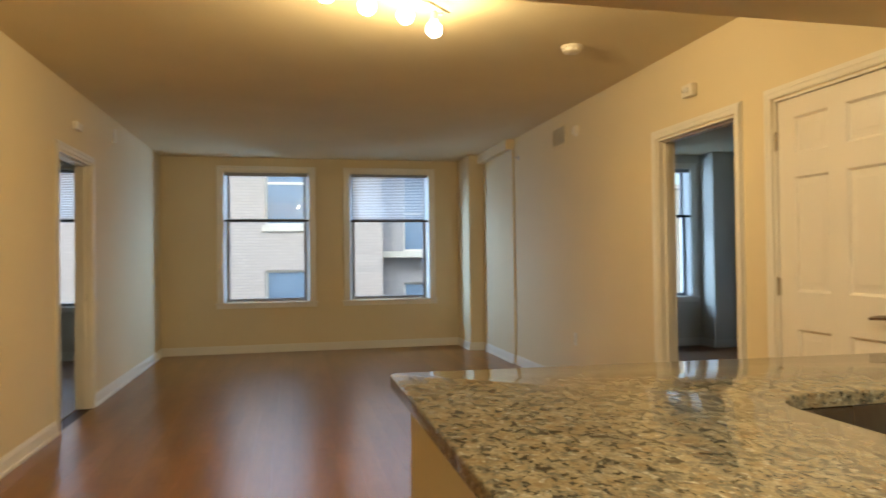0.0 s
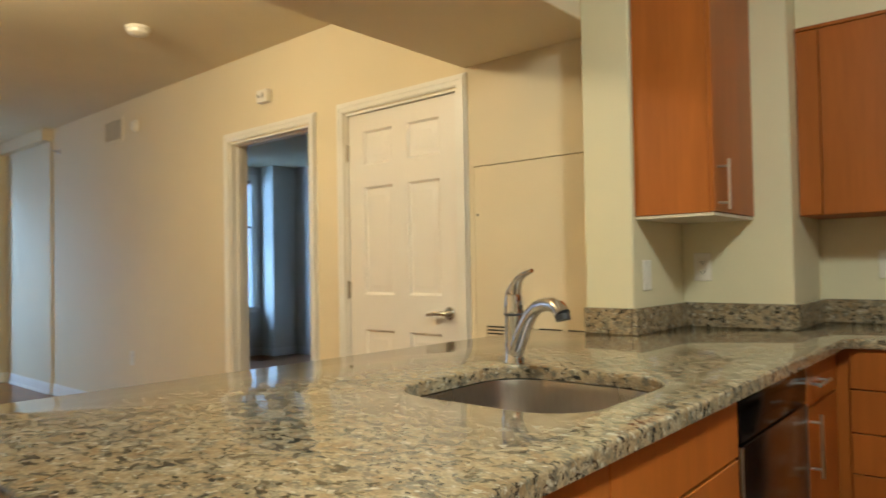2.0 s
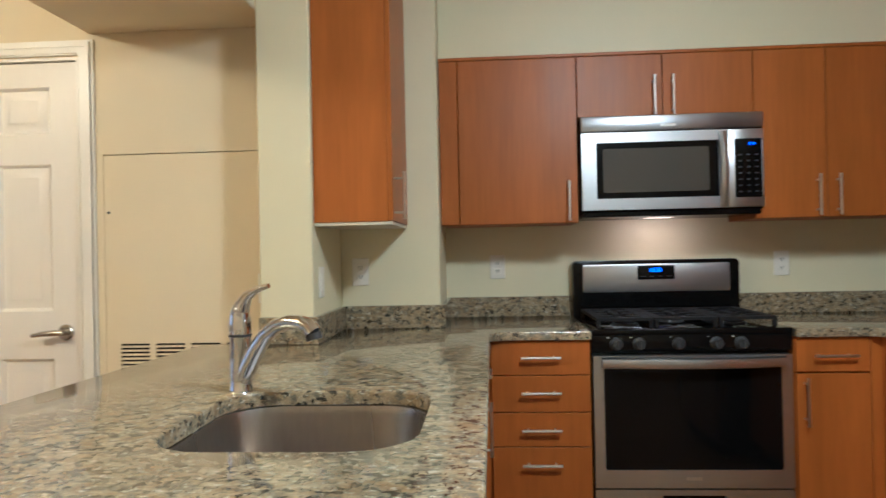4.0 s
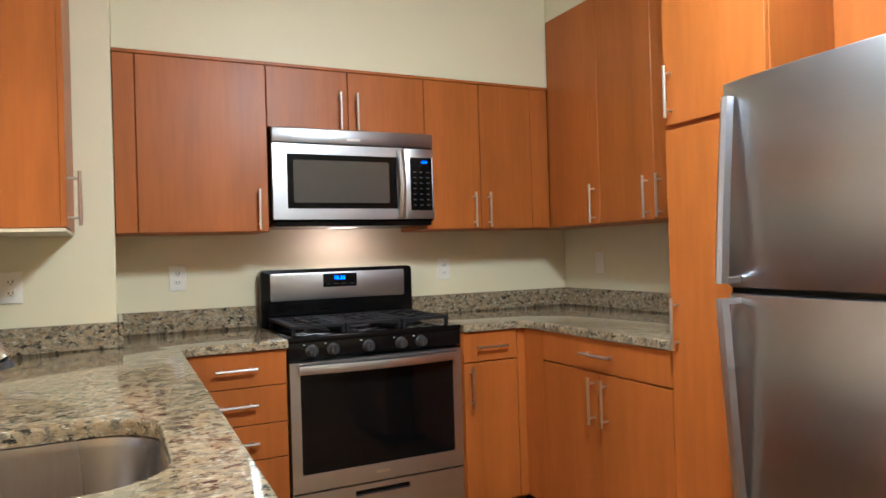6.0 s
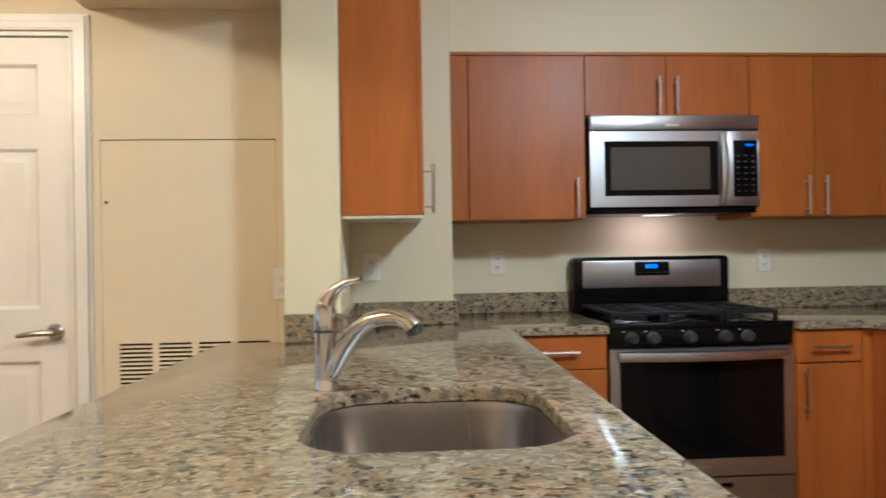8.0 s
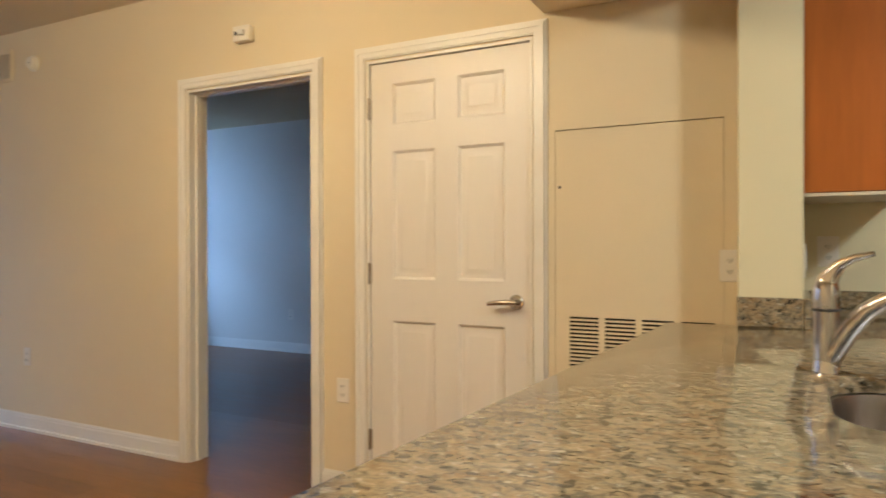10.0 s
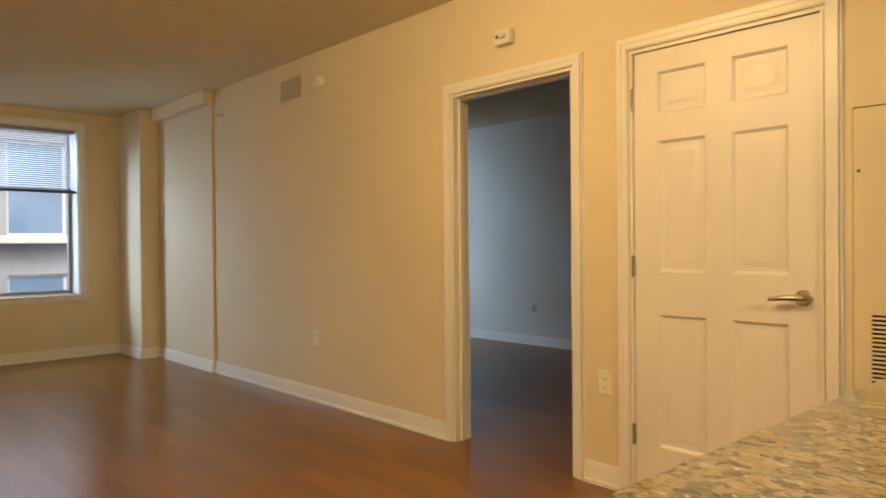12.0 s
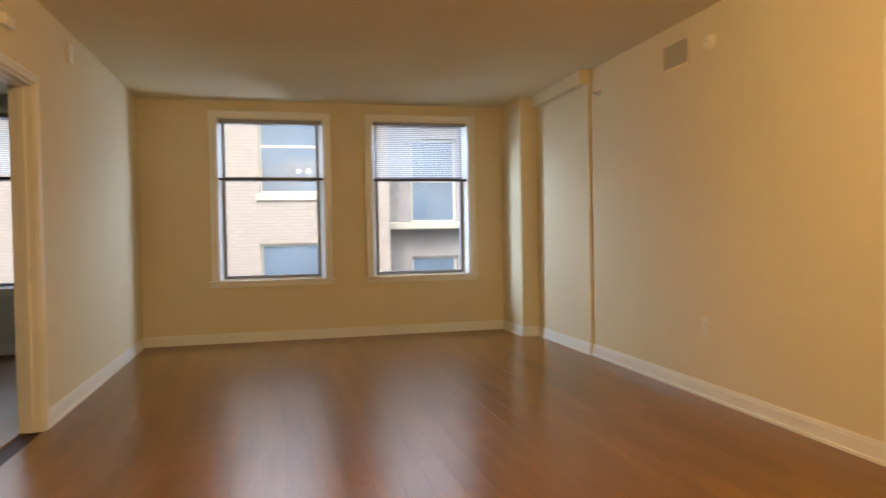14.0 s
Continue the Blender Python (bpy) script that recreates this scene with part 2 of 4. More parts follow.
def tube(points, radius, sides=12, into=None, caps=True):
    """A round bar along points; radius one number or one for each point."""
    b = bmesh.new()
    pts = [Vector(p) for p in points]
    radii = radius if hasattr(radius, "__len__") else [radius] * len(pts)
    rings, side = [], None
    for i, p in enumerate(pts):
        d = (pts[min(i + 1, len(pts) - 1)] - pts[max(i - 1, 0)]).normalized()
        if side is None:
            side = d.cross(Vector((0, 0, 1)) if abs(d.z) < 0.9 else Vector((1, 0, 0))).normalized()
        side = (side - d * side.dot(d)).normalized()
        up = d.cross(side)
        rings.append([b.verts.new(p + (side * math.cos(a) + up * math.sin(a)) * radii[i]) for a in (2 * math.pi * k / sides for k in range(sides))])
    for r, s in zip(rings, rings[1:]):
        for k in range(sides):
            b.faces.new((r[k], r[(k + 1) % sides], s[(k + 1) % sides], s[k]))
    if caps:
        b.faces.new(rings[0][::-1]); b.faces.new(rings[-1])
    bmesh.ops.recalc_face_normals(b, faces=b.faces[:])
    return merge(into, b) if into is not None else b


def lathe(profile, centre, axis="z", sides=24, into=None):
    """Turns (radius, height) rows about an axis through centre."""
    b = bmesh.new()
    rings = []
    for r, h in profile:
        ring = []
        for k in range(sides):
            a = 2 * math.pi * k / sides
            u, v = r * math.cos(a), r * math.sin(a)
            off = {"z": (u, v, h), "x": (h, u, v), "y": (u, h, v)}[axis]
            ring.append(b.verts.new(Vector(centre) + Vector(off)))
        rings.append(ring)
    for r, s in zip(rings, rings[1:]):
        for k in range(sides):
            b.faces.new((r[k], r[(k + 1) % sides], s[(k + 1) % sides], s[k]))
    b.faces.new(rings[0][::-1]); b.faces.new(rings[-1])
    bmesh.ops.remove_doubles(b, verts=b.verts[:], dist=1e-6)
    bmesh.ops.recalc_face_normals(b, faces=b.faces[:])
    return merge(into, b) if into is not None else b


def prism(outline, lo, hi, axis="z", bev=0.0):
    """A flat outline drawn out along an axis. Outline in the two other axes, in x, y, z order."""
    b = bmesh.new()
    def at(p, h):
        return {"z": (p[0], p[1], h), "y": (p[0], h, p[1]), "x": (h, p[0], p[1])}[axis]
    a, c = [b.verts.new(at(p, lo)) for p in outline], [b.verts.new(at(p, hi)) for p in outline]
    n = len(outline)
    b.faces.new(a[::-1]); b.faces.new(c)
    for i in range(n):
        b.faces.new((a[i], a[(i + 1) % n], c[(i + 1) % n], c[i]))
    bmesh.ops.recalc_face_normals(b, faces=b.faces[:])
    if bev:
        sharp = [e for e in b.edges if len(e.link_faces) == 2 and e.calc_face_angle() > radians(50)]
        bmesh.ops.bevel(b, geom=sharp, offset=bev, segments=2, affect="EDGES", profile=0.5)
    return b


def finish(ob, mats):
    for m in (mats if isinstance(mats, (list, tuple)) else [mats]):
        ob.data.materials.append(m)
    for p in ob.data.polygons:
        p.use_smooth = True
    ob.data.set_sharp_from_angle(angle=radians(32))
    return ob


def thing(name, origin, label, category, group=""):
    ob = new(name)
    ob.matrix_basis = pose(*origin)
    return tagged(ob, label, category, group)


def under(ob, parent):
    ob.parent = parent
    ob.matrix_parent_inverse = parent.matrix_basis.inverted() if parent.parent is None else Matrix.Identity(4)
    return ob


def part(name, bm, mats, parent=None, label=""):
    me = bpy.data.meshes.new(name)
    bm.to_mesh(me)
    bm.free()
    ob = finish(new(name, me), mats)
    if parent is not None:
        under(ob, parent)
    return tagged(ob, label)


def again(ob, offset, parent):
    """Another piece on the same mesh, moved by offset."""
    o = new(ob.name.split(".")[0], ob.data)
    under(o, parent)
    o.matrix_basis = Matrix.Translation(offset)
    return o


def structure(name, bm, mats, label, category):
    return tagged(part(name, bm, mats), label, category, kind="structure")


def slab_with_holes(axis, lo, hi, u, v, holes=(), bm=None):
    """A wall or slab between lo and hi on an axis, over spans u and v of the other two axes, with openings cut through."""
    b = bmesh.new() if bm is None else bm
    us = sorted({*u, *[h for x in holes for h in x[:2]]})
    vs = sorted({*v, *[h for x in holes for h in x[2:]]})
    def solid(i, j):
        if not (0 <= i < len(us) - 1 and 0 <= j < len(vs) - 1):
            return False
        cu, cv = (us[i] + us[i + 1]) / 2, (vs[j] + vs[j + 1]) / 2
        return not any(h[0] < cu < h[1] and h[2] < cv < h[3] for h in holes)
    cache = {}
    def vert(i, j, k):
        if (i, j, k) not in cache:
            p, q, w = us[i], vs[j], (lo, hi)[k]
            cache[i, j, k] = b.verts.new({"x": (w, p, q), "y": (p, w, q), "z": (p, q, w)}[axis])
        return cache[i, j, k]
    for i in range(len(us) - 1):
        for j in range(len(vs) - 1):
            if not solid(i, j):
                continue
            for k in (0, 1):
                b.faces.new([vert(i, j, k), vert(i + 1, j, k), vert(i + 1, j + 1, k), vert(i, j + 1, k)])
            for di, dj, e in ((-1, 0, ((i, j), (i, j + 1))), (1, 0, ((i + 1, j), (i + 1, j + 1))), (0, -1, ((i, j), (i + 1, j))), (0, 1, ((i, j + 1), (i + 1, j + 1)))):
                if not solid(i + di, j + dj):
                    (a, c), (d, f) = e
                    b.faces.new([vert(a, c, 0), vert(d, f, 0), vert(d, f, 1), vert(a, c, 1)])
    bmesh.ops.recalc_face_normals(b, faces=b.faces[:])
    return b


# ---- the plan ----
H = 2.585                    # ceiling
YW = 9.91                    # window wall of the living room
XL = -4.16                   # west wall
XS, YB = 0.71, -0.90         # wall behind the range, back wall of the kitchen
CT, CB = 0.915, 0.883        # worktop, top and underside
DOORWAY = (4.033, 4.888, 2.033)
DOOR = (2.898, 3.714, 2.042)
CASE = 0.058                 # width of the door trim
CX = -0.215                  # face of the corner column
LDOOR = (5.98, 6.80, 2.050)
WIN = [(-3.395, -2.265), (-1.745, -0.62)]
WZ = (0.665, 2.40)
BWIN = (1.70, 2.80)
LWIN = (-6.15, -5.02)
YBW = 8.85                   # window wall of the east bedroom

structure("floor", slab_with_holes("z", -0.12, -0.0125, (XL - 0.12, 0.9), (YB - 0.12, YW + 0.3)), SUBFLOOR, "brown laminate plank floor of the living room and kitchen", "floor")
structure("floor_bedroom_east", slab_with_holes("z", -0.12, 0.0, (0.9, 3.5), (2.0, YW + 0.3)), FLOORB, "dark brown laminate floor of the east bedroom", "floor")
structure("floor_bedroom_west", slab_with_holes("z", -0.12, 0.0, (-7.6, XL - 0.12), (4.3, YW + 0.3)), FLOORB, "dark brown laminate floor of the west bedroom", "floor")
structure("ceiling", slab_with_holes("z", H, H + 0.2, (-7.6, 3.5), (YB - 0.12, YW + 0.3)), CEIL, "plain painted ceiling in warm lamp light", "ceiling")
structure("wall_east", slab_with_holes("x", 0.0, 0.12, (2.11, YW), (0, H), [(DOORWAY[0], DOORWAY[1], 0, DOORWAY[2]), (DOOR[0], DOOR[1], 0, DOOR[2]), (2.168, 2.804, 0.10, 1.649)]), PAINT, "cream painted wall with a doorway and a closet door", "wall")
structure("wall_west", slab_with_holes("x", XL - 0.12, XL, (YB - 0.12, YW), (0, H), [(LDOOR[0], LDOOR[1], 0, LDOOR[2])]), PAINT, "cream painted wall with a bedroom doorway", "wall")
structure("wall_north", slab_with_holes("y", YW, YW + 0.28, (XL - 0.12, 0.12), (0, H), [(a, b, *WZ) for a, b in WIN]), PAINT, "cream painted wall with two windows", "wall")
structure("wall_wing", box((-0.2, 1.915, 0), (0.83, 2.11, H), 0.004), PAINT_K, "short pale wing wall at the end of the peninsula", "wall")
structure("wall_pier", box((0.27, 1.49, 0), (0.83, 1.915, H), 0.004), PAINT_K, "pale wall pier beside the range alcove", "wall")
structure("wall_kitchen_east", slab_with_holes("x", XS, XS + 0.12, (YB - 0.12, 1.49), (0, H)), PAINT_K, "pale painted wall behind the range", "wall")
structure("wall_kitchen_south", slab_with_holes("y", YB - 0.12, YB, (XL, XS), (0, H)), PAINT_K, "pale painted wall behind pantry and refrigerator", "wall")
structure("bulkhead", box((XL, 2.112, 2.13), (0.0, 2.852, H), 0.004), PAINT, "dropped painted bulkhead across the room above the peninsula", "bulkhead")
structure("wall_pilaster", box((-0.022, 8.02, 0), (0.0, 9.28, H - 0.12), 0.003), PAINT, "shallow painted wall projection beside the column", "wall")
structure("beam", box((-0.10, 8.02, H - 0.12), (0.0, 9.28, H), 0.004), PAINT, "small painted beam under the ceiling", "beam")
structure("column", box((CX, 9.28, 0), (0.0, YW, H), 0.004), PAINT, "painted corner column beside the window wall", "column")
structure("soffit", box((0.388, -0.585, 2.088), (XS, 1.489, H), 0.003), PAINT_K, "pale painted soffit above the wall cabinets", "soffit")
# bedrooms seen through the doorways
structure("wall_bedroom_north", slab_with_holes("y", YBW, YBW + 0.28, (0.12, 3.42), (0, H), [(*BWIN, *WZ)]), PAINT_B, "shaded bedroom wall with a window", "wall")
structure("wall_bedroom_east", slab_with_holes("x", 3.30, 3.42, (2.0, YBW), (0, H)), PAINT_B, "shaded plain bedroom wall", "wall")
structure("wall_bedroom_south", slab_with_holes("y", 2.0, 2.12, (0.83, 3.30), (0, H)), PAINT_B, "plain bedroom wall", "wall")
structure("column_bedroom", box((2.93, 8.55, 0), (3.30, YBW, H), 0.004), PAINT_B, "painted corner column in the bedroom", "column")
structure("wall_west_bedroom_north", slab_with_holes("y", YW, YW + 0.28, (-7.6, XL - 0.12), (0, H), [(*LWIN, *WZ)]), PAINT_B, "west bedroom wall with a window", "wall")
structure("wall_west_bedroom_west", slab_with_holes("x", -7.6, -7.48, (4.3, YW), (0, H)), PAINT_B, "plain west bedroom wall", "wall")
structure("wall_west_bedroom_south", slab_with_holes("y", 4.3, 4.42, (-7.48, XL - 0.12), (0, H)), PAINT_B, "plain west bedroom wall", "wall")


# ---- trim ----
def skirting(lo, hi, face):
    """A baseboard with a stepped top along a wall; face names the way it looks."""
    x0, y0, x1, y1 = *lo, *hi
    t, h = 0.013, 0.105
    dx, dy = {"-x": (-1, 0), "x": (1, 0), "-y": (0, -1), "y": (0, 1)}[face]
    b = bmesh.new()
    for z0, z1, d in ((0, h - 0.022, t), (h - 0.022, h - 0.008, t * 0.7), (h - 0.008, h, t * 0.4), (0, 0.018, t * 1.9)):
        a = (min(x0, x1, x0 + dx * d), min(y0, y1, y0 + dy * d), z0)
        c = (max(x0, x1, x0 + dx * d), max(y0, y1, y0 + dy * d), z1)
        box(a, c, into=b)
    return structure("baseboard", b, TRIM, "white painted baseboard", "baseboard")


skirting((0, DOORWAY[1] + CASE - 0.004), (0, 8.02), "-x")
skirting((0, DOOR[1] + CASE - 0.004), (0, DOORWAY[0] - CASE - 0.004), "-x")
skirting((-0.022, 8.02), (-0.022, 9.28), "-x")
skirting((CX, 9.28), (-0.022, 9.28), "-y")
skirting((CX, 9.28), (CX, YW), "-x")
skirting((XL, YW), (CX, YW), "-y")
skirting((XL, LDOOR[1] + CASE - 0.004), (XL, YW), "x")
skirting((XL, YB), (XL, LDOOR[0] - CASE - 0.004), "x")
skirting((3.30, 2.12), (3.30, 8.55), "-x")
skirting((2.93, 8.55), (3.30, 8.55), "-y")
skirting((2.93, 8.55), (2.93, YBW), "-x")
skirting((0.12, YBW), (2.93, YBW), "-y")
skirting((-7.48, YW), (XL - 0.12, YW), "-y")


def casing(name, face_x, out, y0, y1, top, label):
    """Moulded trim round an opening in an x wall, and the jamb lining inside it; out is the way the face looks."""
    w = CASE
    b = bmesh.new()
    for o, wi, d in ((0.006, w, 0.012), (0.012, w - 0.016, 0.017), (w * 0.62, w * 0.38 - 0.006, 0.021)):
        lo, hi = sorted((face_x, face_x + out * d))
        i0, i1 = o, o + (wi if o < 0.03 else w - o - 0.004)
        box((lo, y0 - i1, 0), (hi, y0 - i0, top + i1), into=b)
        box((lo, y1 + i0, 0), (hi, y1 + i1, top + i1), into=b)
        box((lo, y0 - i0, top + i0), (hi, y1 + i0, top + i1), into=b)
    back = face_x - out * 0.12
    lo, hi = sorted((face_x + out * 0.004, back - out * 0.004))
    for a, c in (((lo, y0, 0), (hi, y0 + 0.012, top)), ((lo, y1 - 0.012, 0), (hi, y1, top)), ((lo, y0 + 0.012, top - 0.012), (hi, y1 - 0.012, top))):
        box(a, c, into=b)
    mid = (lo + hi) / 2
    for a, c in (((mid - 0.018, y0 + 0.012, 0), (mid + 0.018, y0 + 0.022, top - 0.012)), ((mid - 0.018, y1 - 0.022, 0), (mid + 0.018, y1 - 0.012, top - 0.012)), ((mid - 0.018, y0 + 0.022, top - 0.022), (mid + 0.018, y1 - 0.022, top - 0.012))):
        box(a, c, into=b)
    return structure(name, b, TRIM, label, "door trim")


casing("trim_1", 0.0, -1, *DOORWAY, "white moulded trim round the open bedroom doorway")
casing("trim_2", 0.0, -1, *DOOR, "white moulded trim round the closet door")
casing("trim_3", XL, 1, *LDOOR, "white moulded trim round the west bedroom doorway")
strike = thing("strike_plate", (0.05, DOORWAY[1] - 0.012, 0.93), "small metal strike plate on the doorway jamb", "strike plate")
part("plate", box((0.045, DOORWAY[1] - 0.0145, 0.90), (0.075, DOORWAY[1] - 0.0115, 0.96), 0.001), NICKEL, strike)
strike2 = thing("strike_plate", (XL - 0.04, LDOOR[1] - 0.012, 0.93), "small metal strike plate on the west doorway jamb", "strike plate")
part("plate", box((XL - 0.06, LDOOR[1] - 0.0145, 0.90), (XL - 0.03, LDOOR[1] - 0.0115, 0.96), 0.001), NICKEL, strike2)


# ---- the closet door ----
def panel_door():
    y0, y1, top, xf = DOOR[0] + 0.015, DOOR[1] - 0.015, DOOR[2] - 0.016, 0.012
    w = y1 - y0
    door = tagged(new("door_1"), "white six-panel closet door, shut, with a lever handle", "door", kind="structure")
    door.matrix_basis = pose(xf, (y0 + y1) / 2, 0.01)
    cols = [(y0 + 0.115, y0 + w / 2 - 0.055), (y0 + w / 2 + 0.055, y1 - 0.115)]
    rows = [(0.24, 0.84), (1.03, 1.62), (1.74, 1.93)]
    cells = [(a, b, c, d) for a, b in cols for c, d in rows]
    b = slab_with_holes("x", xf, xf + 0.035, (y0, y1), (0.01, top), cells)
    part("leaf", b, DOORP, door)
    for a, c, d, e in cells:
        p = bmesh.new()
        rings = []
        for inset, depth in ((0.0, 0.0), (0.006, 0.004), (0.012, 0.014), (0.020, 0.015), (0.050, 0.003), (0.053, 0.003)):
            rings.append([p.verts.new((xf + depth, *q)) for q in ((a + inset, d + inset), (c - inset, d + inset), (c - inset, e - inset), (a + inset, e - inset))])
        for r, s in zip(rings, rings[1:]):
            for k in range(4):
                p.faces.new((r[k], r[(k + 1) % 4], s[(k + 1) % 4], s[k]))
        p.faces.new(rings[-1])
        back = [p.verts.new((xf + 0.03, *q)) for q in ((a, d), (c, d), (c, e), (a, e))]
        p.faces.new(back)
        for k in range(4):
            p.faces.new((rings[0][k], rings[0][(k + 1) % 4], back[(k + 1) % 4], back[k]))
        bmesh.ops.recalc_face_normals(p, faces=p.faces[:])
        part("panel", p, DOORP, door)
    for z in (0.28, 1.055, 1.82):
        h = box((xf - 0.012, y1 - 0.002, z - 0.045), (xf + 0.004, y1 + 0.013, z + 0.045), 0.002)
        tube([(xf - 0.012, y1 + 0.006, z - 0.05), (xf - 0.012, y1 + 0.006, z + 0.05)], 0.006, 10, into=h)
        part("hinge", h, LEVER, door, "satin nickel hinge")
    ky, kz = y0 + 0.062, 0.945
    h = lathe([(0.0, -0.014), (0.026, -0.014), (0.032, -0.008), (0.032, 0.0), (0.0, 0.0)], (xf, ky, kz), "x", 20)
    tube([(xf - 0.01, ky, kz), (xf - 0.05, ky, kz)], 0.011, 12, into=h)
    tube([(xf - 0.045, ky - 0.012, kz), (xf - 0.05, ky + 0.02, kz + 0.002), (xf - 0.05, ky + 0.07, kz - 0.001), (xf - 0.046, ky + 0.115, kz - 0.008)], [0.012, 0.0125, 0.011, 0.008], 12, into=h)
    part("door_handle", h, LEVER, door, "satin nickel lever handle")


panel_door()


# ---- windows ----
def window(name, x0, x1, yf, tilt, lower, label, blind=True):
    """A double-hung window in a y wall whose room face is yf, with a half-lowered blind."""
    z0, z1 = WZ
    win = tagged(new(name), label, "window", kind="structure")
    win.matrix_basis = pose((x0 + x1) / 2, yf, z0)
    b = bmesh.new()
    w = 0.075
    for inset, d in ((0.0, 0.016), (0.05, 0.024)):
        for lo, hi in (((x0 - w, yf - d, z0), (x0 - inset, yf, z1 + w)), ((x1 + inset, yf - d, z0), (x1 + w, yf, z1 + w)), ((x0 - inset, yf - d, z1 + inset), (x1 + inset, yf, z1 + w))):
            box(lo, hi, 0.004, into=b)
    part("window_casing", b, TRIM, win)
    b = box((x0 - w - 0.025, yf - 0.035, z0 - 0.022), (x1 + w + 0.025, yf + 0.03, z0), 0.005, 2)
    box((x0 - w - 0.01, yf - 0.014, z0 - 0.075), (x1 + w + 0.01, yf, z0 - 0.022), 0.003, into=b)
    part("window_sill", b, TRIM, win)
    b = bmesh.new()
    t, g = 0.012, 0.05
    for out in ([(x0, yf), (x0 + t, yf), (x0 + g, yf + 0.08), (x0 + g, yf + 0.12), (x0, yf + 0.12)], [(x1, yf), (x1, yf + 0.12), (x1 - g, yf + 0.12), (x1 - g, yf + 0.08), (x1 - t, yf)]):
        merge(b, prism(out, z0, z1, "z"))
    box((x0 + t, yf, z1 - t), (x1 - t, yf + 0.08, z1), into=b)
    box((x0 + g, yf + 0.08, z1 - 0.03), (x1 - g, yf + 0.12, z1), into=b)
    box((x0 + g, yf + 0.05, z0), (x1 - g, yf + 0.12, z0 + t), into=b)
    part("window_frame", b, SASHW, win)
    mid = 1.757
    for nm, ya, za, zb in (("lower_sash", yf + 0.085, z0 + t, mid + 0.022), ("upper_sash", yf + 0.1215, mid - 0.022, z1 - t)):
        s = bmesh.new()
        e = 0.034
        a0, a1 = x0 + g, x1 - g
        for lo, hi in (((a0, ya, za), (a0 + e, ya + 0.035, zb)), ((a1 - e, ya, za), (a1, ya + 0.035, zb)), ((a0 + e, ya, za), (a1 - e, ya + 0.035, za + e)), ((a0 + e, ya, zb - e), (a1 - e, ya + 0.035, zb))):
            box(lo, hi, 0.003, into=s)
        sash = part(nm, s, SASH, win)
        g2 = part("pane", box((a0 + e - 0.005, ya + 0.015, za + e - 0.005), (a1 - e + 0.005, ya + 0.019, zb - e + 0.005)), PANE, sash, "clear glass pane")
        g2.visible_shadow = False
    s = box((x0 - 0.005, yf + 0.12, z0 - 0.02), (x1 + 0.005, yf + 0.30, z0 + 0.005), 0.003)
    part("outer_sill", s, CONCRETE, win)
    if not blind:
        rail = thing("window_blind", ((x0 + x1) / 2, yf + 0.04, 1.75), "blind raised to the window head above a dark cross rail", "blind", "blinds in the windows")
        part("bottom_rail", box((x0 + 0.02, yf - 0.006, 1.738), (x1 - 0.02, yf + 0.014, 1.764), 0.004), DARKRAIL, rail, "dark cross rail")
        part("headrail", box((x0 + 0.03, yf - 0.004, z1 - t - 0.045), (x1 - 0.03, yf + 0.030, z1 - t - 0.001), 0.003), SASH, rail)
        return
    bl = thing("window_blind", ((x0 + x1) / 2, yf + 0.045, z1 - 0.02), "pale slatted blind drawn halfway down with a dark bottom rail", "blind", "blinds in the windows")
    part("headrail", box((x0 + 0.03, yf - 0.006, z1 - t - 0.032), (x1 - 0.03, yf + 0.030, z1 - t - 0.001), 0.003), SASH, bl)
    n = 27
    step = (z1 - 0.06 - lower - 0.02) / n
    sl = bmesh.new()
    ang = radians(tilt)
    prof = [(-0.0125, -0.0012), (0.0, 0.0008), (0.0125, -0.0012), (0.0125, -0.0019), (0.0, 0.0001), (-0.0125, -0.0019)]
    out = [(yf + 0.012 + y * math.cos(ang) - z * math.sin(ang), z1 - 0.055 + y * math.sin(ang) + z * math.cos(ang)) for y, z in prof]
    a = [sl.verts.new((x0 + 0.028, *q)) for q in out]
    c = [sl.verts.new((x1 - 0.028, *q)) for q in out]
    sl.faces.new(a[::-1]); sl.faces.new(c)
    for k in range(6):
        sl.faces.new((a[k], a[(k + 1) % 6], c[(k + 1) % 6], c[k]))
    bmesh.ops.recalc_face_normals(sl, faces=sl.faces[:])
    first = part("slat", sl, SLAT, bl)
    for k in range(1, n):
        again(first, (0, 0, -k * step), bl)
    part("bottom_rail", box((x0 + 0.024, yf - 0.006, lower - 0.012), (x1 - 0.024, yf + 0.022, lower + 0.014), 0.004), DARKRAIL, bl, "dark bottom rail")
    for f in (0.14, 0.5, 0.86):
        x = x0 + (x1 - x0) * f
        part("cord", tube([(x, yf - 0.002, lower), (x, yf - 0.002, z1 - 0.045)], 0.0012, 5), SLAT, bl)


window("window_1", *WIN[0], YW, 6, 1.752, "double-hung window with grey sashes and white trim", False)
window("window_2", *WIN[1], YW, 33, 1.742, "double-hung window with grey sashes and closed blind above")
window("window_3", *BWIN, YBW, 10, 1.752, "bedroom double-hung window with grey sashes", False)
window("window_4", *LWIN, YW, 30, 1.752, "west bedroom double-hung window with grey sashes")


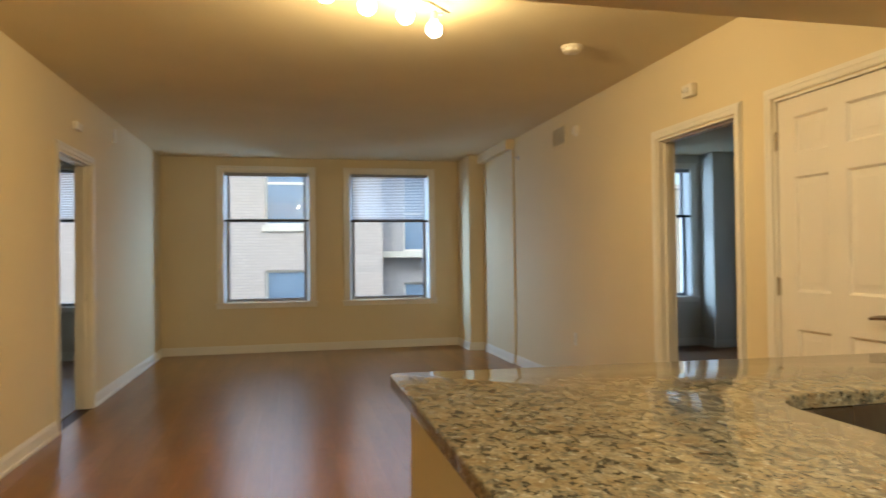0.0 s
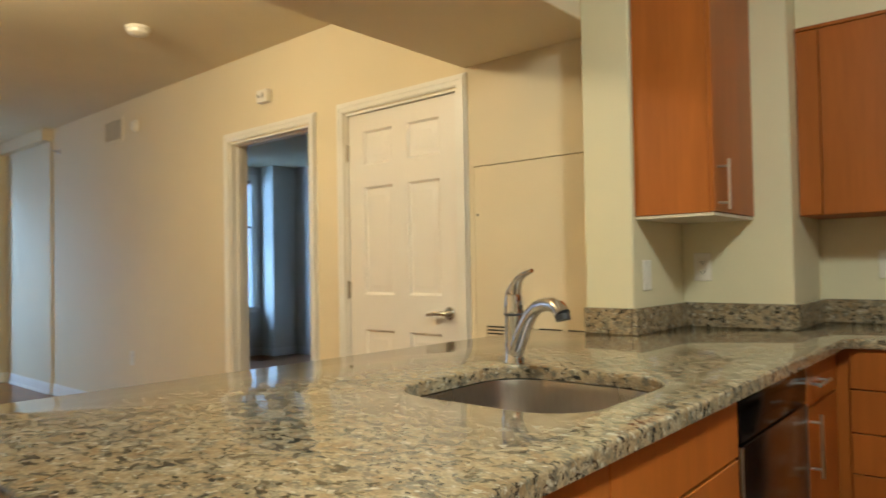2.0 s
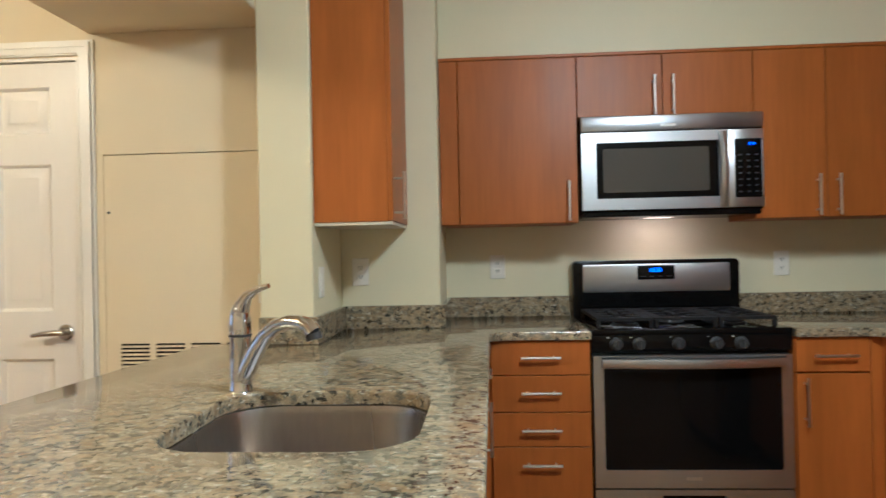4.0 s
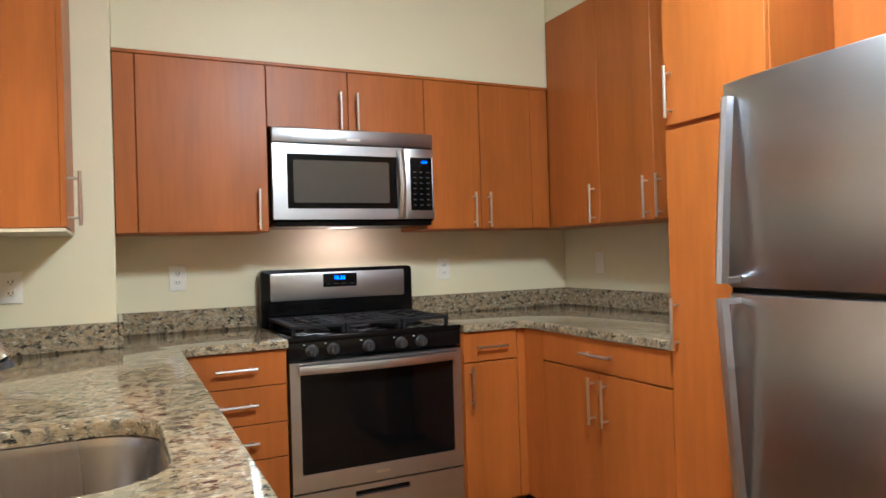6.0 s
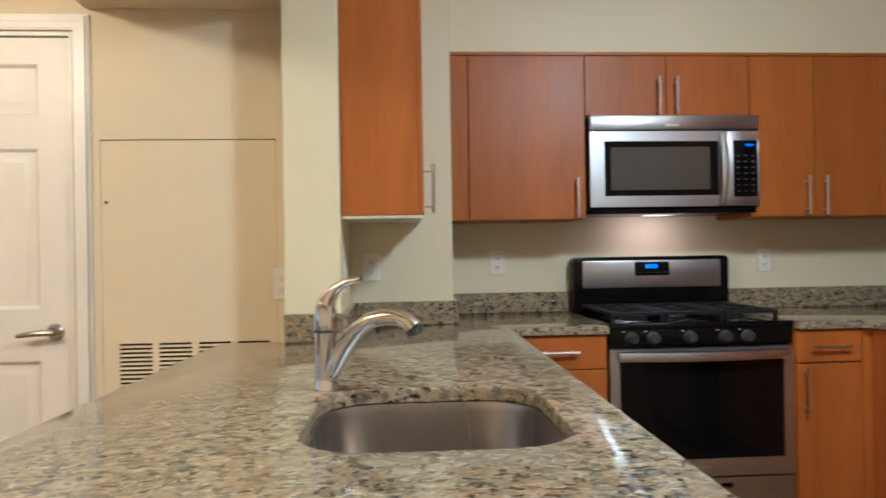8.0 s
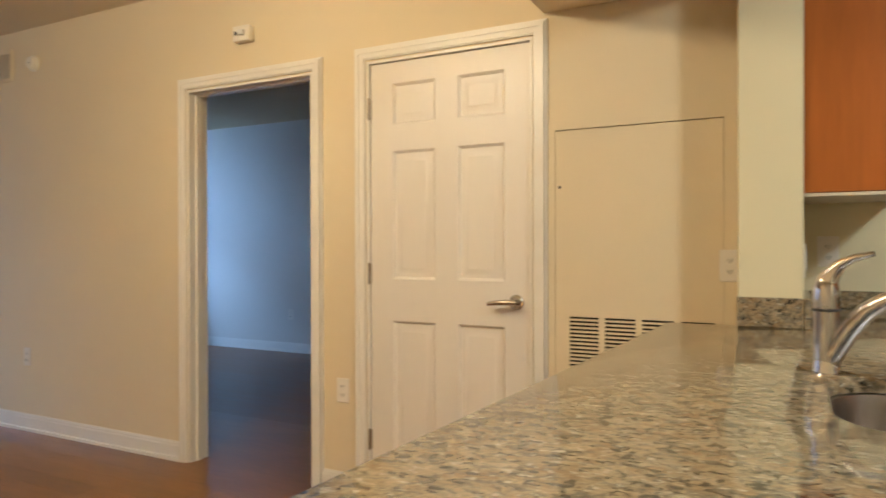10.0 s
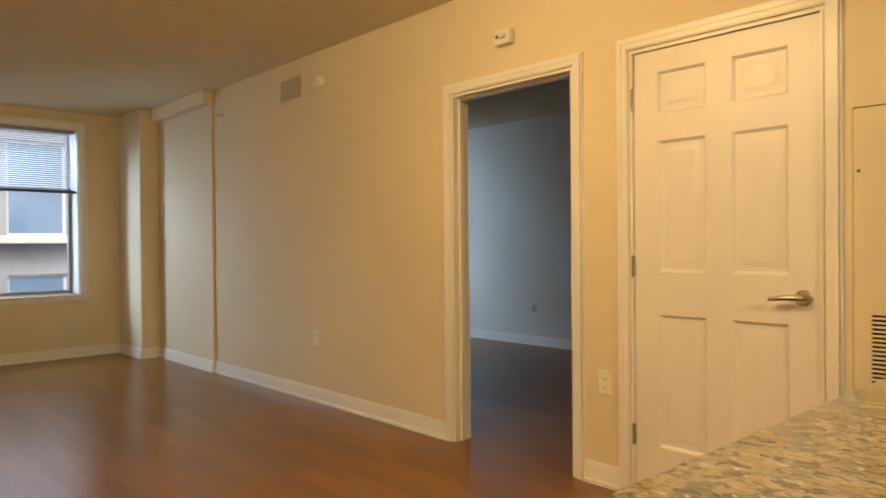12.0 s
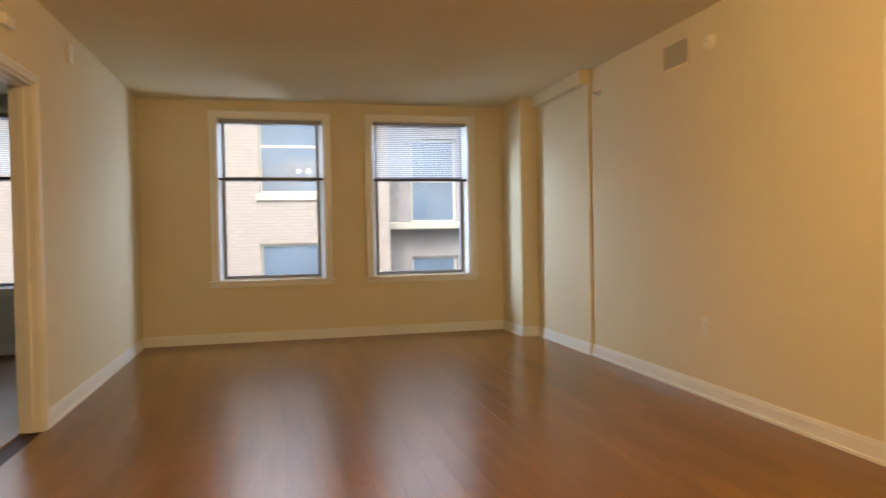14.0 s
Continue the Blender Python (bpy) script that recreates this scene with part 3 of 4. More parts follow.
# ---- small wall and ceiling fittings of the living room ----
def outlet(at, face, label="white duplex electrical outlet on the wall", switch=False):
    """A cover plate with two sockets or a switch; face is the way it looks."""
    o = thing("light_switch" if switch else "wall_outlet", at, label, "switch" if switch else "outlet", "" if switch else "wall outlets")
    x, y, z = at
    dx, dy = {"-x": (-1, 0), "x": (1, 0), "-y": (0, -1), "y": (0, 1)}[face]
    def flat(u0, u1, za, zb, d0, d1, bev, into=None):
        lo = [x + min(dx * d0, dx * d1), y + min(dy * d0, dy * d1), z + za]
        hi = [x + max(dx * d0, dx * d1), y + max(dy * d0, dy * d1), z + zb]
        i = 1 if dx else 0
        lo[i] += u0; hi[i] += u1
        return box(lo, hi, bev, into=into)
    part("cover_plate", flat(-0.036, 0.036, -0.058, 0.058, 0, 0.006, 0.003), PLATE, o)
    if switch:
        part("rocker", flat(-0.016, 0.016, -0.033, 0.033, 0.005, 0.009, 0.002), PLATE, o)
        return o
    for s in (-0.02, 0.02):
        k = part("socket", flat(-0.016, 0.016, s - 0.014, s + 0.014, 0.005, 0.008, 0.003), PLATE, o)
        b = flat(-0.008, -0.005, s - 0.004, s + 0.006, 0.007, 0.0085, 0)
        flat(0.005, 0.008, s - 0.004, s + 0.005, 0.007, 0.0085, 0, b)
        flat(-0.002, 0.002, s - 0.010, s - 0.006, 0.007, 0.0085, 0, b)
        part("slots", b, SLOT, k)
    return o


outlet((0, 3.855, 0.495), "-x")
outlet((0, 6.345, 0.475), "-x")
outlet((0, 2.148, 1.108), "-x", "white outlet plate beside the wing wall")
outlet((0.27, 1.83, 1.157), "-x")
outlet((XS, 1.24, 1.157), "-x")
outlet((XS, -0.10, 1.150), "-x")
outlet((-0.088, 1.915, 1.131), "-y", "white light switch on the wing wall", True)
outlet((0.388, YB, 1.156), "y", "white switch plate above the worktop", True)
outlet((3.30, 6.95, 0.42), "-x", "white outlet low on the bedroom wall")

sd = thing("smoke_detector", (-0.73, 4.67, H), "round white smoke detector on the ceiling", "smoke detector")
part("base", lathe([(0.0, 0), (0.07, 0), (0.07, -0.014), (0.066, -0.018), (0, -0.018)], (-0.73, 4.67, H), sides=32), PLATE, sd)
part("cover", lathe([(0.0, -0.018), (0.062, -0.018), (0.058, -0.036), (0.046, -0.044), (0, -0.046)], (-0.73, 4.67, H), sides=32), PLATE, sd)

al = thing("fire_alarm_strobe", (0, 4.46, 2.27), "small white fire alarm box above the doorway", "fire alarm")
part("housing", box((-0.045, 4.405, 2.235), (0, 4.515, 2.315), 0.006, 2), PLATE, al)
part("lens", box((-0.062, 4.43, 2.262), (-0.043, 4.47, 2.290), 0.005, 2), SASHW, al, "clear strobe lens")
part("grille", box((-0.048, 4.482, 2.268), (-0.043, 4.50, 2.286), 0.001), GREY, al)

vt = thing("air_vent", (0, 6.66, 2.39), "rectangular painted air vent with thin louvres near the ceiling", "vent")
part("frame", slab_with_holes("x", -0.010, 0.0, (6.49, 6.835), (2.268, 2.474), [(6.512, 6.813, 2.290, 2.452)]), PAINT, vt)
# a dim sheet on the wall paints the shade between the louvres
part("backing", box((-0.003, 6.50, 2.28), (-0.001, 6.825, 2.46)), material("dim_duct", (0.30, 0.26, 0.19), 0.7), vt, "flat sheet coloured as the shade between the louvres")
first = part("louvre", prism([(-0.009, 2.297), (-0.003, 2.293), (-0.0025, 2.294), (-0.0085, 2.2985)], 6.513, 6.812, "y"), CEIL, vt)
for k in range(1, 15):
    again(first, (0, 0, 0.0106 * k), vt)

dt = thing("heat_detector", (0, 6.26, 2.355), "round white heat detector on the upper wall", "detector")
part("base", lathe([(0, 0), (0.05, 0), (0.05, -0.012), (0, -0.012)], (0, 6.26, 2.355), "x", 28), PLATE, dt)
part("cover", lathe([(0, -0.012), (0.043, -0.012), (0.036, -0.034), (0, -0.038)], (0, 6.26, 2.355), "x", 28), PLATE, dt)
part("led", lathe([(0, -0.036), (0.004, -0.036), (0.003, -0.04), (0, -0.041)], (0, 6.26, 2.355), "x", 8), GREY, dt)

sp = thing("sprinkler_head", (0, 7.86, 2.345), "small sidewall fire sprinkler head", "sprinkler")
part("escutcheon", lathe([(0, 0), (0.03, 0), (0.027, -0.008), (0.012, -0.01), (0, -0.01)], (0, 7.86, 2.345), "x", 20), NICKEL, sp)
b = tube([(-0.008, 7.86, 2.345), (-0.045, 7.86, 2.345)], 0.007, 10)
box((-0.062, 7.845, 2.352), (-0.045, 7.875, 2.355), into=b)
tube([(-0.045, 7.852, 2.345), (-0.06, 7.86, 2.352)], 0.003, 6, into=b)
part("body", b, NICKEL, sp)

tb = thing("wall_chime", (XL, 6.40, 2.30), "small white box above the west doorway", "wall sensor")
part("housing", box((XL, 6.33, 2.265), (XL + 0.035, 6.47, 2.325), 0.005, 2), PLATE, tb)
tb = thing("wall_sensor", (XL, 7.55, 2.43), "small white sensor high on the west wall", "wall sensor")
part("housing", box((XL, 7.51, 2.36), (XL + 0.02, 7.59, 2.49), 0.005, 2), PLATE, tb)


def ceiling_spots():
    t = thing("ceiling_light", (-1.95, 3.90, H), "ceiling track light with lit frosted bulbs on swivel heads", "ceiling light")
    part("canopy", lathe([(0, 0), (0.065, 0), (0.065, -0.018), (0.055, -0.026), (0, -0.028)], (-2.0, 3.93, H), sides=28), NICKEL, t)
    pts = [(-2.42 + 0.74 * k / 16, 3.74 + 0.36 * k / 16 + 0.07 * math.sin(k / 16 * 2 * math.pi), H - 0.05) for k in range(17)]
    b = tube(pts, 0.008, 10)
    tube([(-2.0, 3.93, H - 0.02), (-2.0, 3.93, H - 0.05)], 0.012, 10, into=b)
    part("rail", b, NICKEL, t)
    for x, y, z in BULBS:
        near = min(pts, key=lambda p: (p[0] - x) ** 2 + (p[1] - y) ** 2)
        h = tube([near, (near[0], near[1], near[2] - 0.03), (x, y, z + 0.075)], 0.005, 8)
        lathe([(0, 0.085), (0.012, 0.085), (0.022, 0.07), (0.024, 0.035), (0, 0.035)], (x, y, z), into=h)
        head = part("spot_head", h, NICKEL, t)
        g = part("bulb", lathe([(0, 0.04), (0.014, 0.038), (0.018, 0.03)] + [(0.042 * math.cos(radians(a)), -0.012 + 0.042 * math.sin(radians(a))) for a in range(60, -91, -15)], (x, y, z)), BULB, head, "lit frosted globe bulb")
        g.visible_shadow = False


ceiling_spots()

# ---- access panel of the air handler ----
ap = thing("access_panel", (0, 2.48, 0.1), "flush cream access panel with a return air grille at its foot", "access panel")
rows = [0.893 - 0.0158 * k for k in range(34)]
slots = [(2.2 + 0.1425 * c, 2.318 + 0.1425 * c, z - 0.0042, z + 0.0042) for c in range(4) for z in rows]
part("panel", slab_with_holes("x", 0.001, 0.012, (2.1695, 2.8025), (0.103, 1.645), slots), PAINT, ap)
# a near-black sheet gives slots and seams their unlit depth by colour
part("backing", box((0.03, 2.169, 0.101), (0.05, 2.803, 1.648)), SLOT, ap, "near-black sheet that paints the shade behind the grille slots")
part("latch", lathe([(0, 0), (0.006, 0), (0.005, -0.004), (0, -0.004)], (0.001, 2.785, 1.418), "x", 10), GREY, ap, "small dark key latch")


# ---- kitchen: cabinets ----
def pull(a, b, out, parent, label="brushed nickel bar pull"):
    """A round bar pull from a to b, standing off by out."""
    a, b, out = Vector(a), Vector(b), Vector(out)
    d = (b - a).normalized()
    bm = tube([a + out - d * 0.012, b + out + d * 0.012], 0.0058, 10)
    for p in (a + d * 0.012, b - d * 0.012):
        tube([p - out * 0.05, p + out], 0.0045, 8, into=bm)
    part("handle", bm, NICKEL, parent, label)


def front(axis, plane, out, u0, u1, z0, z1, parent, name="door"):
    """A slab door or drawer front standing 18 mm off the case, with a thin gap round it."""
    g = 0.0018
    lo, hi = sorted((plane, plane + out * 0.018))
    a, c = ((lo, u0 + g, z0 + g), (hi, u1 - g, z1 - g)) if axis == "x" else ((u0 + g, lo, z0 + g), (u1 - g, hi, z1 - g))
    return part(name, box(a, c, 0.0016), WOOD, parent)


def cabinet(name, lo, hi, label, group=""):
    c = thing(name, ((lo[0] + hi[0]) / 2, (lo[1] + hi[1]) / 2, lo[2]), label, "cabinet", group)
    part("body", box(lo, hi, 0.001), WOOD, c)
    return c


FU = 0.395                    # case front of the uppers over the range; doors stand before it
ZU, ZT, ZR = 1.350, 2.072, 2.43
UP = "cherry wall cabinets"
# single wall cabinet on the wing wall
c = cabinet("wall_cabinet", (-0.178, 1.642, ZU), (0.268, 1.913, H - 0.02), "tall cherry veneer wall cabinet beside the wing wall", UP)
d = front("y", 1.642, -1, -0.178, 0.268, ZU, H - 0.02, c)
pull((-0.135, 1.624, 1.37), (-0.135, 1.624, 1.52), (0, -0.037, 0), d)
part("underside", box((-0.174, 1.628, ZU - 0.012), (0.264, 1.912, ZU - 0.001)), WOODIN, c, "pale unfinished underside")
# uppers over the range wall
c = cabinet("wall_cabinet", (FU, 0.888, ZU), (XS, 1.488, ZT), "cherry veneer wall cabinet with one wide door", UP)
front("x", FU, -1, 1.406, 1.488, ZU, ZT, c, "filler")
d = front("x", FU, -1, 0.888, 1.406, ZU, ZT, c)
pull((FU - 0.018, 0.93, 1.37), (FU - 0.018, 0.93, 1.52), (-0.03, 0, 0), d)
c = cabinet("wall_cabinet", (FU, 0.140, 1.805), (XS, 0.888, ZT), "short cherry wall cabinet above the microwave", UP)
d = front("x", FU, -1, 0.520, 0.888, 1.805, ZT, c)
pull((FU - 0.018, 0.56, 1.815), (FU - 0.018, 0.56, 1.962), (-0.03, 0, 0), d)
d = front("x", FU, -1, 0.140, 0.520, 1.805, ZT, c)
pull((FU - 0.018, 0.481, 1.815), (FU - 0.018, 0.481, 1.962), (-0.03, 0, 0), d)
c = cabinet("wall_cabinet", (FU, -0.575, ZU), (XS, 0.140, ZT), "cherry veneer wall cabinet with two doors", UP)
d = front("x", FU, -1, -0.160, 0.140, ZU, ZT, c)
pull((FU - 0.018, -0.118, 1.37), (FU - 0.018, -0.118, 1.52), (-0.03, 0, 0), d)
d = front("x", FU, -1, -0.462, -0.160, ZU, ZT, c)
pull((FU - 0.018, -0.200, 1.37), (FU - 0.018, -0.200, 1.52), (-0.03, 0, 0), d)
front("x", FU, -1, -0.570, -0.462, ZU, ZT, c, "filler")
ct = thing("cabinet_top_strip", (0.55, 0.45, ZT), "thin dark wooden strip along the cabinet tops", "trim strip")
part("strip", box((FU - 0.022, -0.575, ZT), (XS, 1.488, ZT + 0.014), 0.002), WOOD, ct)
# taller uppers on the back wall
FB = -0.590
c = cabinet("wall_cabinet", (-0.030, YB, ZU), (XS, FB, ZR), "tall cherry wall cabinet in the kitchen corner", UP)
d = front("y", FB, 1, -0.030, 0.375, ZU, ZR, c)
pull((0.009, FB + 0.018, 1.37), (0.009, FB + 0.018, 1.53), (0, 0.03, 0), d)
c = cabinet("wall_cabinet", (-0.844, YB, ZU), (-0.031, FB, ZR), "tall cherry wall cabinet with two doors beside the pantry", UP)
d = front("y", FB, 1, -0.392, -0.031, ZU, ZR, c)
pull((-0.353, FB + 0.018, 1.37), (-0.353, FB + 0.018, 1.53), (0, 0.03, 0), d)
d = front("y", FB, 1, -0.844, -0.392, ZU, ZR, c)
pull((-0.432, FB + 0.018, 1.37), (-0.432, FB + 0.018, 1.53), (0, 0.03, 0), d)
structure("soffit_back", box((-2.06, YB, ZR + 0.004), (XS, FB, H - 0.001)), PAINT_K, "painted soffit above the tall wall cabinets", "soffit")
# pantry
FP = -0.218
c = thing("pantry_cabinet", (-1.043, -0.56, 0), "full-height cherry veneer pantry cabinet", "cabinet")
part("body", box((-1.25, YB, 0.10), (-0.845, FP, ZR), 0.001), WOOD, c)
part("toe_kick", box((-1.25, YB, 0), (-0.845, FP - 0.06, 0.10)), TOE, c, "dark toe kick")
d = front("y", FP, 1, -1.25, -0.845, 0.11, 1.628, c)
pull((-0.880, FP + 0.018, 0.90), (-0.880, FP + 0.018, 1.05), (0, 0.03, 0), d)
d = front("y", FP, 1, -1.25, -0.845, 1.640, ZR, c)
pull((-0.880, FP + 0.018, 1.675), (-0.880, FP + 0.018, 1.825), (0, 0.03, 0), d)
c = cabinet("wall_cabinet", (-2.06, YB, 1.80), (-1.251, -0.518, ZR), "cherry wall cabinet above the refrigerator", UP)
d = front("y", -0.518, 1, -1.655, -1.251, 1.80, ZR, c)
pull((-1.62, -0.5, 1.82), (-1.62, -0.5, 1.95), (0, 0.03, 0), d)
d = front("y", -0.518, 1, -2.06, -1.655, 1.80, ZR, c)
pull((-1.69, -0.5, 1.82), (-1.69, -0.5, 1.95), (0, 0.03, 0), d)


def base(lo, hi, label, toe, hole=()):
    c = thing("base_cabinet", ((lo[0] + hi[0]) / 2, (lo[1] + hi[1]) / 2, 0), label, "cabinet", "cherry base cabinets")
    part("body", slab_with_holes("z", 0.10, CB, (lo[0], hi[0]), (lo[1], hi[1]), hole), WOOD, c)
    part("toe_kick", box((lo[0] + toe[0], lo[1] + toe[1], 0), (hi[0] + toe[2], hi[1] + toe[3], 0.10)), TOE, c, "dark toe kick")
    return c


FX = 0.100                    # case front of the base units along the range wall
c = base((FX, 0.894, 0), (XS, 1.33, 0), "cherry base cabinet with a stack of four drawers", (0.06, 0, 0, 0))
for za, zb in ((0.742, 0.880), (0.597, 0.742), (0.461, 0.597), (0.11, 0.461)):
    d = front("x", FX, -1, 0.896, 1.285, za, zb, c, "drawer")
    zc = zb - 0.066
    pull((FX - 0.018, 1.025, zc), (FX - 0.018, 1.155, zc), (-0.03, 0, 0), d)
c = base((FX, -0.235, 0), (XS, 0.118, 0), "narrow cherry base cabinet with a drawer above a door", (0.06, 0, 0, 0))
d = front("x", FX, -1, -0.160, 0.117, 0.745, 0.880, c, "drawer")
pull((FX - 0.018, -0.088, 0.810), (FX - 0.018, 0.046, 0.810), (-0.03, 0, 0), d)
d = front("x", FX, -1, -0.160, 0.117, 0.11, 0.742, c)
pull((FX - 0.018, 0.085, 0.555), (FX - 0.018, 0.085, 0.715), (-0.03, 0, 0), d)
front("x", FX, -1, -0.233, -0.160, 0.11, 0.880, c, "filler")
c = base((-0.844, YB, 0), (FX - 0.02, FP, 0), "cherry base cabinet with a wide drawer above two doors", (0, 0, 0, -0.06))
d = front("y", FP, 1, -0.842, -0.069, 0.750, 0.880, c, "drawer")
front("y", FP, 1, -0.069, FX - 0.02, 0.11, 0.880, c, "filler")
pull((-0.54, FP + 0.018, 0.818), (-0.38, FP + 0.018, 0.818), (0, 0.03, 0), d)
d = front("y", FP, 1, -0.459, -0.069, 0.11, 0.747, c)
pull((-0.420, FP + 0.018, 0.555), (-0.420, FP + 0.018, 0.715), (0, 0.03, 0), d)
d = front("y", FP, 1, -0.842, -0.459, 0.11, 0.747, c)
pull((-0.498, FP + 0.018, 0.555), (-0.498, FP + 0.018, 0.715), (0, 0.03, 0), d)
# peninsula
FN = 1.335
c = base((-0.36, FN, 0), (FX - 0.02, 1.91, 0), "narrow cherry corner cabinet with a drawer above a door", (0, 0.06, 0, 0))
d = front("y", FN, -1, -0.36, 0.05, 0.745, 0.880, c, "drawer")
pull((-0.32, FN - 0.018, 0.813), (-0.20, FN - 0.018, 0.813), (0, -0.03, 0), d)
d = front("y", FN, -1, -0.36, 0.05, 0.11, 0.742, c)
pull((-0.32, FN - 0.018, 0.555), (-0.32, FN - 0.018, 0.715), (0, -0.03, 0), d)
c = base((-2.19, FN, 0), (-0.97, 1.93, 0), "cherry sink base cabinet in the peninsula", (0, 0.06, 0, 0), [(-1.56, -0.995, 1.38, 1.92)])
front("y", FN, -1, -1.58, -0.972, 0.745, 0.880, c, "drawer")
front("y", FN, -1, -2.19, -1.58, 0.745, 0.880, c, "drawer")
for a, b2, h in ((-1.275, -0.972, -1.24), (-1.58, -1.275, -1.31), (-1.885, -1.58, -1.62), (-2.19, -1.885, -1.85)):
    d = front("y", FN, -1, a, b2, 0.11, 0.742, c)
    pull((h, FN - 0.018, 0.555), (h, FN - 0.018, 0.715), (0, -0.03, 0), d)
structure("wall_peninsula", box((-2.225, 1.94, 0), (-0.2, 2.26, CB - 0.001), 0.003), PAINT, "low painted wall that carries the peninsula worktop", "wall")
structure("wall_peninsula_end", box((-2.228, 1.32, 0), (-2.192, 1.939, CB - 0.001), 0.002), PAINT, "cream painted end panel of the peninsula", "wall")

dw = thing("dishwasher", (-0.665, 1.6, 0), "built-in steel dishwasher with bright edges, its door coloured as if in shade", "dishwasher")
part("tub", box((-0.962, FN + 0.005, 0.10), (-0.368, 1.90, CB - 0.005)), GREY, dw)
part("toe_panel", box((-0.96, FN + 0.05, 0.0), (-0.37, FN + 0.07, 0.10)), BLACK, dw)
# door steel darkened to carry the shade and dark reflections on it
SHADESTEEL = material("dark_steel", (0.24, 0.21, 0.19), 0.24, 1.0, grain=0.03, bump=0.0, stretch=(0.15, 12, 12))
d = part("door", box((-0.960, FN - 0.022, 0.115), (-0.370, FN + 0.004, 0.765), 0.004, 2), SHADESTEEL, dw)
for xe in (-0.9605, -0.3755):
    part("edge_trim", box((xe, FN - 0.024, 0.116), (xe + 0.006, FN - 0.0215, 0.764), 0.001), STEEL, d, "bright steel edge")
part("control_strip", box((-0.960, FN - 0.020, 0.770), (-0.370, FN + 0.004, 0.872), 0.004, 2), BLACK, dw, "black control strip")


# ---- worktops ----
def rounded(x0, x1, y0, y1, r, n=7):
    pts = []
    for cx, cy, a0 in ((x1 - r, y1 - r, 0), (x0 + r, y1 - r, 90), (x0 + r, y0 + r, 180), (x1 - r, y0 + r, 270)):
        pts += [(cx + r * math.cos(radians(a0 + 90 * k / n)), cy + r * math.sin(radians(a0 + 90 * k / n))) for k in range(n + 1)]
    return pts


def worktop(outline, hole=None):
    b = bmesh.new()
    edges = []
    for loop in [outline] + ([hole] if hole else []):
        vs = [b.verts.new((x, y, CT)) for x, y in loop]
        edges += [b.edges.new((vs[i], vs[(i + 1) % len(vs)])) for i in range(len(vs))]
    fill = bmesh.ops.triangle_fill(b, edges=edges, use_beauty=True)
    faces = [f for f in fill["geom"] if isinstance(f, bmesh.types.BMFace)]
    ext = bmesh.ops.extrude_face_region(b, geom=faces)
    bmesh.ops.translate(b, verts=[v for v in ext["geom"] if isinstance(v, bmesh.types.BMVert)], vec=(0, 0, CB - CT))
    bmesh.ops.recalc_face_normals(b, faces=b.faces[:])
    rim = [e for e in b.edges if len(e.link_faces) == 2 and e.calc_face_angle() > radians(60) and all(abs(v.co.z - CT) < 1e-5 for v in e.verts)]
    bmesh.ops.bevel(b, geom=rim, offset=0.006, segments=3, affect="EDGES", profile=0.5)
    return b


SINK = (-1.515, -1.036, 1.418, 1.884)
r = 0.03
outline = [(-2.255 + r, 1.303), (0.025, 1.285), (0.065, 1.245), (0.065, 0.893), (XS, 0.893), (XS, 1.489), (0.269, 1.489), (0.269, 1.914), (-0.201, 1.914), (-0.201, 2.335), (-2.255 + r, 2.425)]
outline += [(-2.255 + r - r * math.sin(radians(a)), 2.425 - r + r * math.cos(radians(a))) for a in (30, 60, 90)]
outline += [(-2.255 + r - r * math.cos(radians(a)), 1.303 + r - r * math.sin(radians(a))) for a in (0, 30, 60)]
wt = thing("worktop", (-1.1, 1.85, CB), "polished speckled brown granite peninsula worktop with a sink cut-out", "worktop")
part("slab", worktop(outline, rounded(*SINK, 0.12)), GRANITE, wt)
wt = thing("worktop", (0.3, -0.5, CB), "polished speckled brown granite worktop in the kitchen corner", "worktop")
part("slab", worktop([(XS, 0.120), (0.065, 0.120), (0.065, -0.15), (0.025, -0.188), (-0.843, -0.188), (-0.843, YB), (XS, YB)]), GRANITE, wt)
for nm, lo, hi in (("wing end", (-0.221, 1.916, CT), (-0.201, 2.11, 1.012)), ("wing side", (-0.221, 1.894, CT), (0.268, 1.914, 1.012)), ("pier", (0.249, 1.489, CT), (0.269, 1.893, 1.012)),
                   ("pier return", (0.249, 1.469, CT), (XS - 0.021, 1.488, 1.012)), ("range left", (XS - 0.02, 0.893, CT), (XS - 0.0005, 1.489, 1.012)), ("range right", (XS - 0.02, YB + 0.021, CT), (XS - 0.0005, 0.120, 1.012)),
                   ("back", (-0.843, YB + 0.0005, CT), (XS - 0.0005, YB + 0.02, 1.012))):
    bs = thing("backsplash", ((lo[0] + hi[0]) / 2, (lo[1] + hi[1]) / 2, CT), "low polished granite upstand along the wall", "backsplash", "granite upstands")
    part("strip", box(lo, hi, 0.0025), GRANITE, bs)


